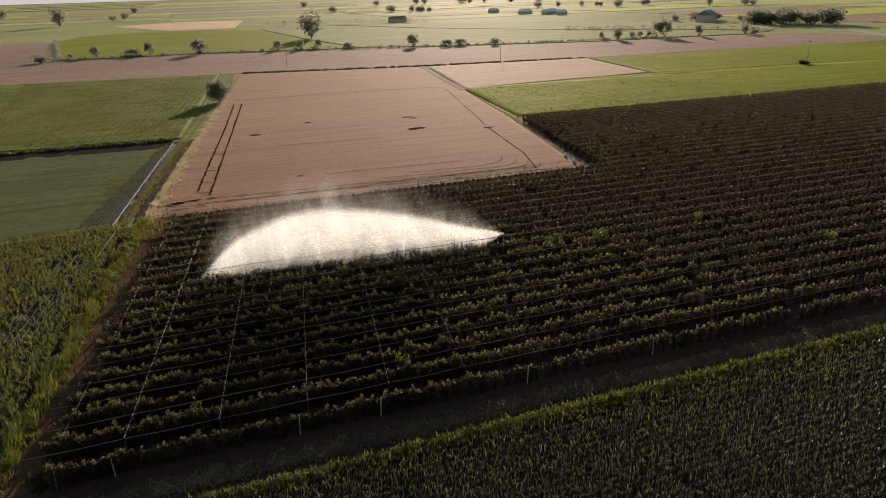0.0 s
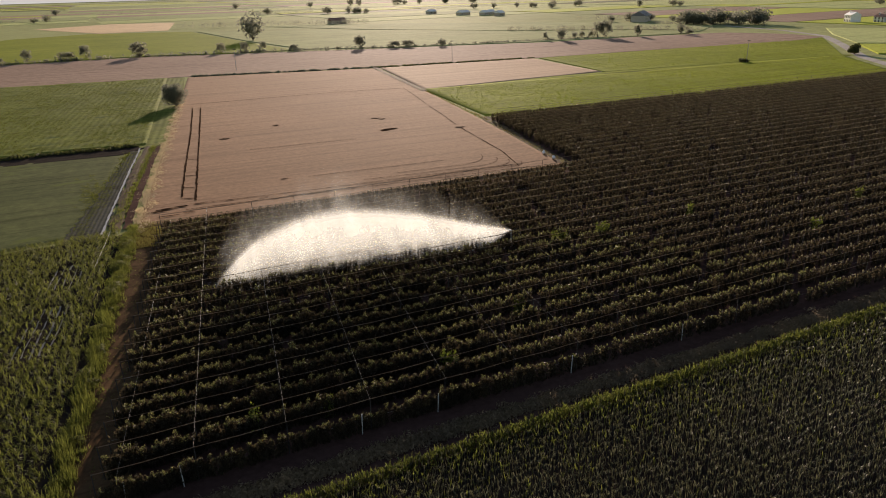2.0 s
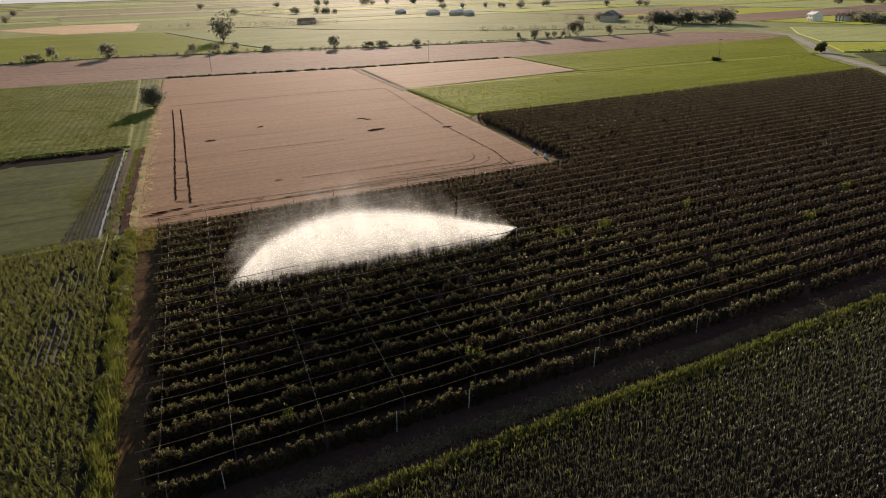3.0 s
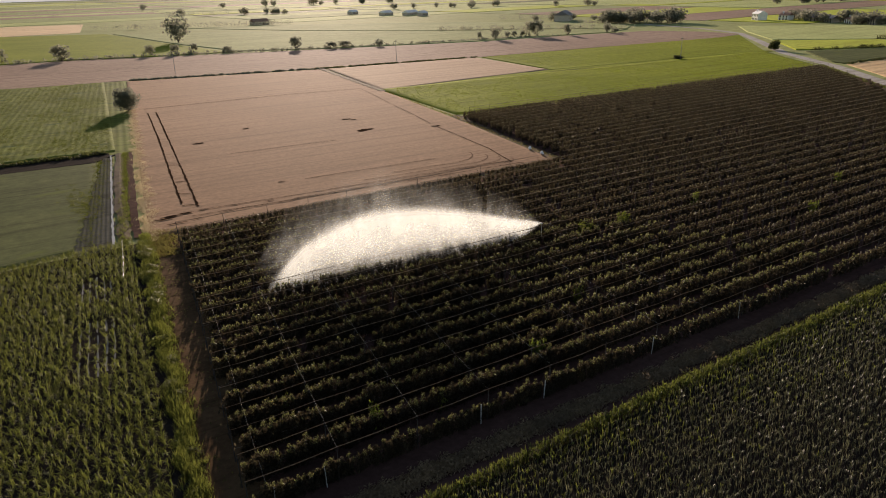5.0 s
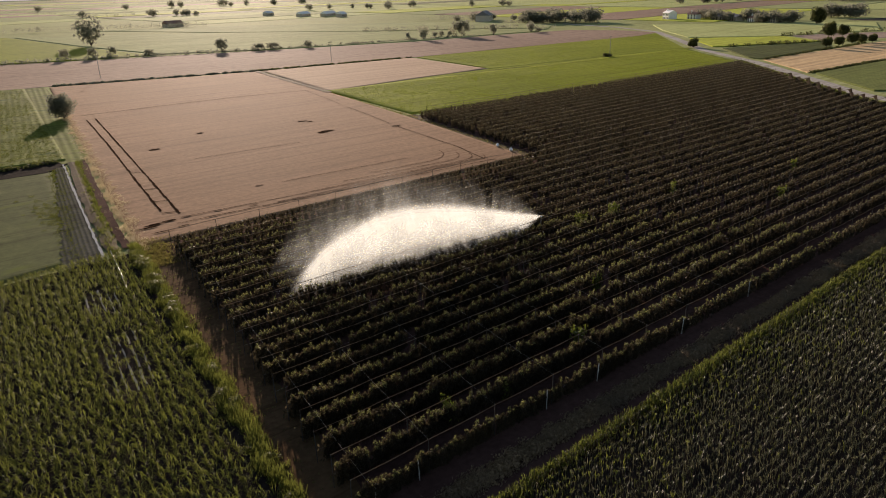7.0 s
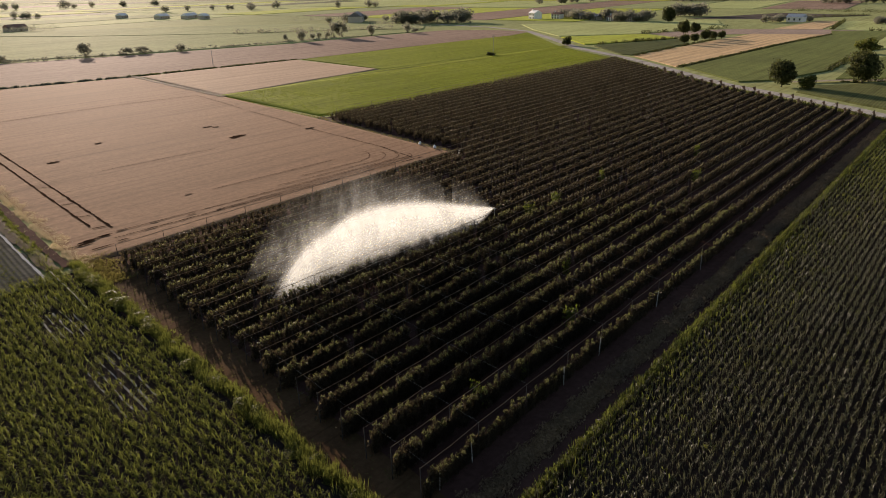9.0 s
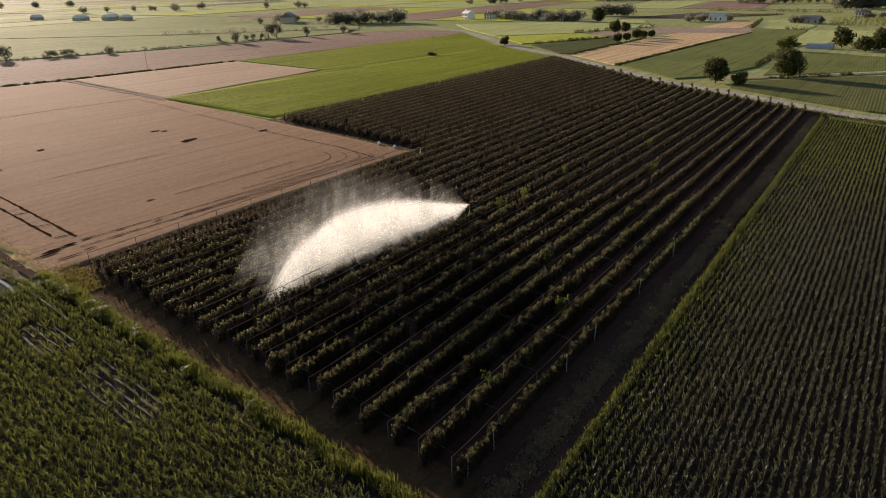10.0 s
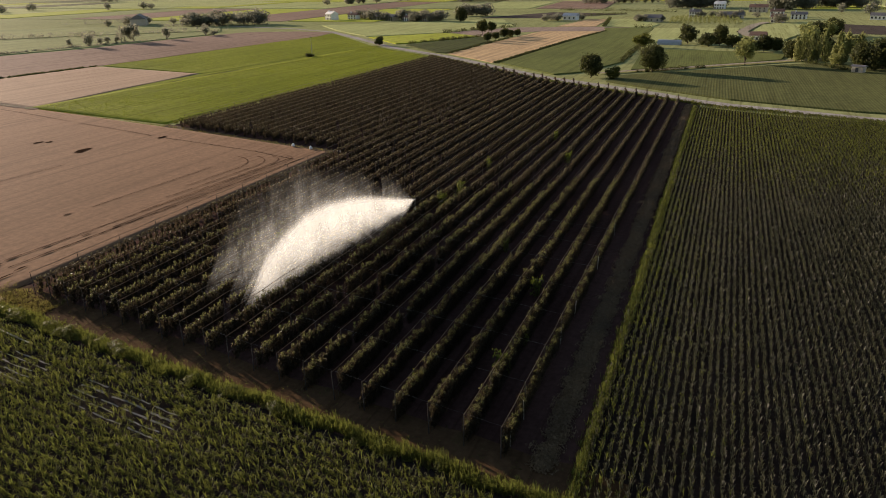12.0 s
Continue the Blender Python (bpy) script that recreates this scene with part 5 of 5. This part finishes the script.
# ---------------------------------------------------------------- houses and sheds


def house(x, y, w, d, h, turn, wall, roof, label, floors=2, cols=4, name="house", ridge=0.3):
    if x > 480:
        w, d, h = w * 0.8, d * 0.8, h * 0.85
    root = thing(name, label, "house" if name == "house" else "building", at=(x, y, 0), turn=turn)
    bm = bmesh.new()
    box(bm, -w / 2, w / 2, -d / 2, d / 2, 0, h)
    wall_ob = part("wall", bm, wall, root)
    bm = bmesh.new()
    o, t = 0.45, h + d * ridge
    vs = [bm.verts.new(p) for p in ((-w / 2 - o, -d / 2 - o, h - 0.1), (w / 2 + o, -d / 2 - o, h - 0.1), (w / 2 + o, 0, t), (-w / 2 - o, 0, t), (w / 2 + o, d / 2 + o, h - 0.1), (-w / 2 - o, d / 2 + o, h - 0.1))]
    bm.faces.new((vs[0], vs[1], vs[2], vs[3]))
    bm.faces.new((vs[3], vs[2], vs[4], vs[5]))
    bm.faces.new((vs[0], vs[3], vs[5]))
    bm.faces.new((vs[1], vs[4], vs[2]))
    bm.faces.new((vs[0], vs[5], vs[4], vs[1]))
    roof_ob = part("roof", bm, roof, root, "pitched tiled roof")
    if floors > 1:
        bm = bmesh.new()
        box(bm, w * 0.2, w * 0.2 + 0.7, 0.6, 1.3, h + d * ridge * 0.4, t + 0.8)
        part("chimney", bm, wall, roof_ob)
    for fl in range(floors):
        for c in range(cols):
            for side in (-1, 1):
                wx = -w / 2 + w * (c + 0.5) / cols
                wz = h * (fl + 0.5) / floors
                if fl == 0 and c == cols // 2 and side == -1:
                    bm = bmesh.new()
                    box(bm, wx - 0.6, wx + 0.6, -d / 2 - 0.05, -d / 2 + 0.06, 0, 2.1)
                    part("door", bm, M_DOOR, root, "brown wooden door")
                    continue
                bm = bmesh.new()
                box(bm, wx - 0.62, wx + 0.62, side * d / 2 - 0.06, side * d / 2 + 0.06, wz - 0.8, wz + 0.75)
                win = part("window", bm, M_WALL2, root)
                bm = bmesh.new()
                box(bm, wx - 0.5, wx + 0.5, side * d / 2 - 0.08, side * d / 2 + 0.08, wz - 0.68, wz + 0.65)
                part("pane", bm, M_GLASS, win, "dark window pane")
    return root


house(505, 12.5, 10, 8, 4.6, 80, M_WALL, M_ROOF, "white two storey farmhouse with a clay roof")
house(578, 11, 12, 8, 4.8, 85, M_WALL, M_ROOF, "white farmhouse behind another house")
house(566, 71, 10, 8, 5, 80, M_WALL, M_ROOF2, "white house with a dark roof")
house(556, 43, 20, 9, 3.2, 82, M_WALL2, M_ROOF2, "long low grey barn", 1, 5, "barn")
house(345, 26, 7, 6, 3, 78, M_WALL, M_ROOF, "small white house with a brown roof", 1, 3)
house(222.5, -4.5, 3.6, 2.8, 2.4, 60, M_WALL2, M_ROOF2, "small pale shed below a tall tree", 1, 1, "shed", 0.15)
house(548, -3, 13, 8, 4, 80, M_WALL, M_ROOF2, "pale house among trees")
house(547, -54, 12, 8, 3.4, 75, M_WALL, M_ROOF2, "long white house with a low roof", 1, 4)
house(711, 58, 12, 10, 6, 80, M_WALL, M_WALL, "white building before a far wood")
house(655, 24, 18, 10, 5, 80, M_WALL2, M_ROOF, "pale far building before a wood")
house(490, 361, 13, 9, 6, 60, M_WALL, M_WALL, "white house at the village's edge")
for i, (x, y) in enumerate(((500, 345), (499, 322), (494, 305), (489, 288), (485, 270), (520, 300), (515, 275), (512, 330))):
    house(x, y, random.uniform(8, 12), 8, random.uniform(3, 4.6), random.uniform(50, 110), random.choice((M_WALL, M_WALL2)), random.choice((M_ROOF, M_ROOF2)), "pale village house among dark trees", 2, 3)
house(516, 160, 14, 8, 4, 80, M_WALL, M_BLUE, "farm shed with a blue grey roof", 1, 3, "shed")
house(502, 96, 16, 9, 3.5, 80, M_WALL2, M_ROOF2, "low barn among bushes", 1, 3, "barn")
house(405, 492, 26, 12, 5, 40, M_WALL2, M_ROOF2, "long grey barn among trees", 1, 5, "barn")
house(199, 690, 16, 9, 3.0, 10, M_WALL2, M_ROOF, "lone barn beside a dark hedge", 1, 4, "barn")
for x, y, w in ((374, 765, 24), (389, 738, 20), (392, 712, 14), (366, 838, 16), (402, 752, 16)):
    house(x, y, w * 0.7, 8, 3.2, 25, M_WALL2, M_WALL, "distant pale farm building", 1, 4, "barn")
# a polytunnel with blue sheeting
tun = thing("polytunnel", "low tunnel covered in pale blue sheeting", "greenhouse", at=(317.5, 66, 0), turn=82)
bm = bmesh.new()
rings = []
for xx in (-5.5, 0, 5.5):
    rings.append([bm.verts.new((xx, math.cos(math.pi * i / 8) * 2.2, math.sin(math.pi * i / 8) * 2.3)) for i in range(9)])
for r0, r1 in zip(rings, rings[1:]):
    for i in range(8):
        bm.faces.new((r0[i], r0[i + 1], r1[i + 1], r1[i]))
bm.faces.new(rings[0])
bm.faces.new(rings[-1])
part("cover", bm, M_BLUE, tun)

# poles
def pole(x, y, h, label):
    root = thing("utility_pole", label, "utility pole", "utility poles", at=(x, y, 0))
    bm = bmesh.new()
    tube(bm, [(0, 0, 0), (0, 0, h * 0.5), (0, 0, h)], [0.12, 0.1, 0.07], 8)
    part("shaft", bm, M_WHITEPOST, root)
    bm = bmesh.new()
    box(bm, -0.9, 0.9, -0.06, 0.06, h - 0.6, h - 0.45)
    arm = part("crossarm", bm, M_POST, root)
    for dx in (-0.8, 0.0, 0.8):
        bm = bmesh.new()
        tube(bm, [(dx, 0, h - 0.45), (dx, 0, h - 0.3), (dx, 0, h - 0.2)], [0.05, 0.06, 0.03], 6)
        part("insulator", bm, M_WHITEPOST, arm)


pole(-54, 360, 9, "pale concrete utility pole in the stubble")
pole(40, 314, 9, "pale concrete utility pole by the grain field")
pole(221.5, 210, 9, "pale concrete utility pole in green crop")
pole(131, 292, 9, "pale concrete utility pole by the stubble")

# ---------------------------------------------------------------- the rain gun and its water
NOZ = np.array([33.2, 72.9, 2.7])
END = np.array([-2.6, 75.6, 0.0])
gun = thing("rain_gun", "galvanised irrigation rain gun on a tripod", "sprinkler", at=(NOZ[0], NOZ[1], 0))
bm = bmesh.new()
tube(bm, [(0, 0, 0.3), (0, 0, 1.4), (0, 0, 2.55)], [0.05, 0.05, 0.045], 8)
part("riser", bm, M_METAL, gun)
for i in range(3):
    a = 2.09 * i + 0.4
    bm = bmesh.new()
    tube(bm, [(0, 0, 1.5), (math.cos(a) * 0.45, math.sin(a) * 0.45, 0.75), (math.cos(a) * 0.9, math.sin(a) * 0.9, 0.03)], [0.025, 0.025, 0.03], 6)
    part("leg", bm, M_METAL, gun)
bm = bmesh.new()
tube(bm, [(0.15, 0, 2.5), (-0.25, 0, 2.65), (-0.75, -0.02, 2.95)], [0.06, 0.05, 0.03], 8)
part("barrel", bm, M_METAL, gun, "tilted nozzle barrel")
np.random.seed(5)


def arc(s):
    """The jet's upper edge: it climbs straight, slows in the air and drops steeply at its end."""
    p = NOZ + (END - NOZ) * s[:, None]
    p[:, 2] = NOZ[2] + 12.6 * s - 14.3 * s ** 4.1
    return p


def veil(label, mat, s, q, x, y, z):
    """A torn sheet of fine drops over the grid s (along the jet) by q (downwards)."""
    rows, cols = s.shape
    ids = np.arange(rows * cols).reshape(rows, cols)
    f = np.stack([ids[:-1, :-1], ids[:-1, 1:], ids[1:, 1:], ids[1:, :-1]], 2).reshape(-1, 4)
    me = big_mesh("water_spray", np.stack([x, y, z], 1), f, mat)
    lay = me.uv_layers.new(name="along_and_down")
    lay.data.foreach_set("uv", np.stack([s.ravel()[f.ravel()], q.ravel()[f.ravel()]], 1).astype(np.float32).ravel())
    me.shade_smooth()
    tagged(new("water_spray", me), label, "water spray", kind="stuff")


def sheet(label, mat, s0, s1, tall, aside, drift, lump):
    """A sheet hanging below the jet: tall scales its upper edge, aside and drift push it off the jet's line."""
    s, q = np.meshgrid(np.linspace(s0, s1, 80), np.linspace(0, 1, 20))
    u, d = s.ravel(), q.ravel()
    p = arc(np.minimum(u, 1.0))
    hang = np.clip(u / 0.1, 0, 1)
    top = p[:, 2] * (1 + (tall - 1) * hang) + lump * hang * (np.sin(u * 23 + aside) + 0.6 * np.sin(u * 47 + 2 * aside))
    low = 0.5 + (NOZ[2] - 0.75) * (1 - hang)
    z = top + (low - top) * d
    y = p[:, 1] + aside * (0.15 + 0.85 * u ** 0.7) + drift * (0.3 + 0.7 * u) + 0.25 * d + 0.2 * np.sin(u * 31 + aside) * np.sin(d * 5 + 2)
    veil(label, mat, s, q, p[:, 0] + 0.15 * np.sin(d * 7 + aside), y, z)


sheet("dense white water jet arching over the orchard", M_SPRAY, 0.0, 1.0, 1.0, 0.0, 0.0, 0.03)
sheet("curtain of white drops falling from the jet", M_SPRAY, 0.0, 0.99, 0.955, -0.5, 0.0, 0.05)
sheet("soft veil of fine drops below the jet", M_VEIL, 0.0, 1.02, 1.07, 0.7, 0.0, 0.12)
sheet("soft veil of fine drops below the jet", M_VEIL, 0.02, 1.0, 1.02, -1.0, 0.0, 0.1)
sheet("thin plume of mist drifting behind the jet", M_PLUME, 0.03, 1.02, 1.38, 0.6, 1.6, 0.35)
sheet("thin plume of mist drifting behind the jet", M_PLUME, 0.2, 1.03, 1.5, 1.0, 4.4, 0.5)
sheet("puff of mist above the nozzle", M_PLUME, 0.0, 0.22, 1.7, 0.4, 0.6, 0.3)
# drops thrown clear of the jet
n = 3500
s = np.random.uniform(0.03, 1.0, n)
c = arc(s)
c[:, 2] *= np.random.uniform(0.1, 1.02, n)
c += np.random.normal(size=(n, 3)) * (0.15 + 0.7 * s)[:, None] * np.array([1, 1, 0.4])
c[:, 2] = np.maximum(c[:, 2], 0.5)
size = np.random.uniform(0.003, 0.006, n)
a = np.random.uniform(0, 2 * math.pi, n)
side = np.stack([np.cos(a), np.sin(a), np.zeros(n)], 1) * size[:, None]
v = np.stack([c - side, c + side, c + np.array([0, 0, -2.4]) * size[:, None]], 1).reshape(-1, 3)
tagged(new("water_spray", big_mesh("water_spray", v, np.arange(3 * n).reshape(-1, 3), M_DROPS)), "scattered drops thrown from the jet", "water spray", kind="stuff")
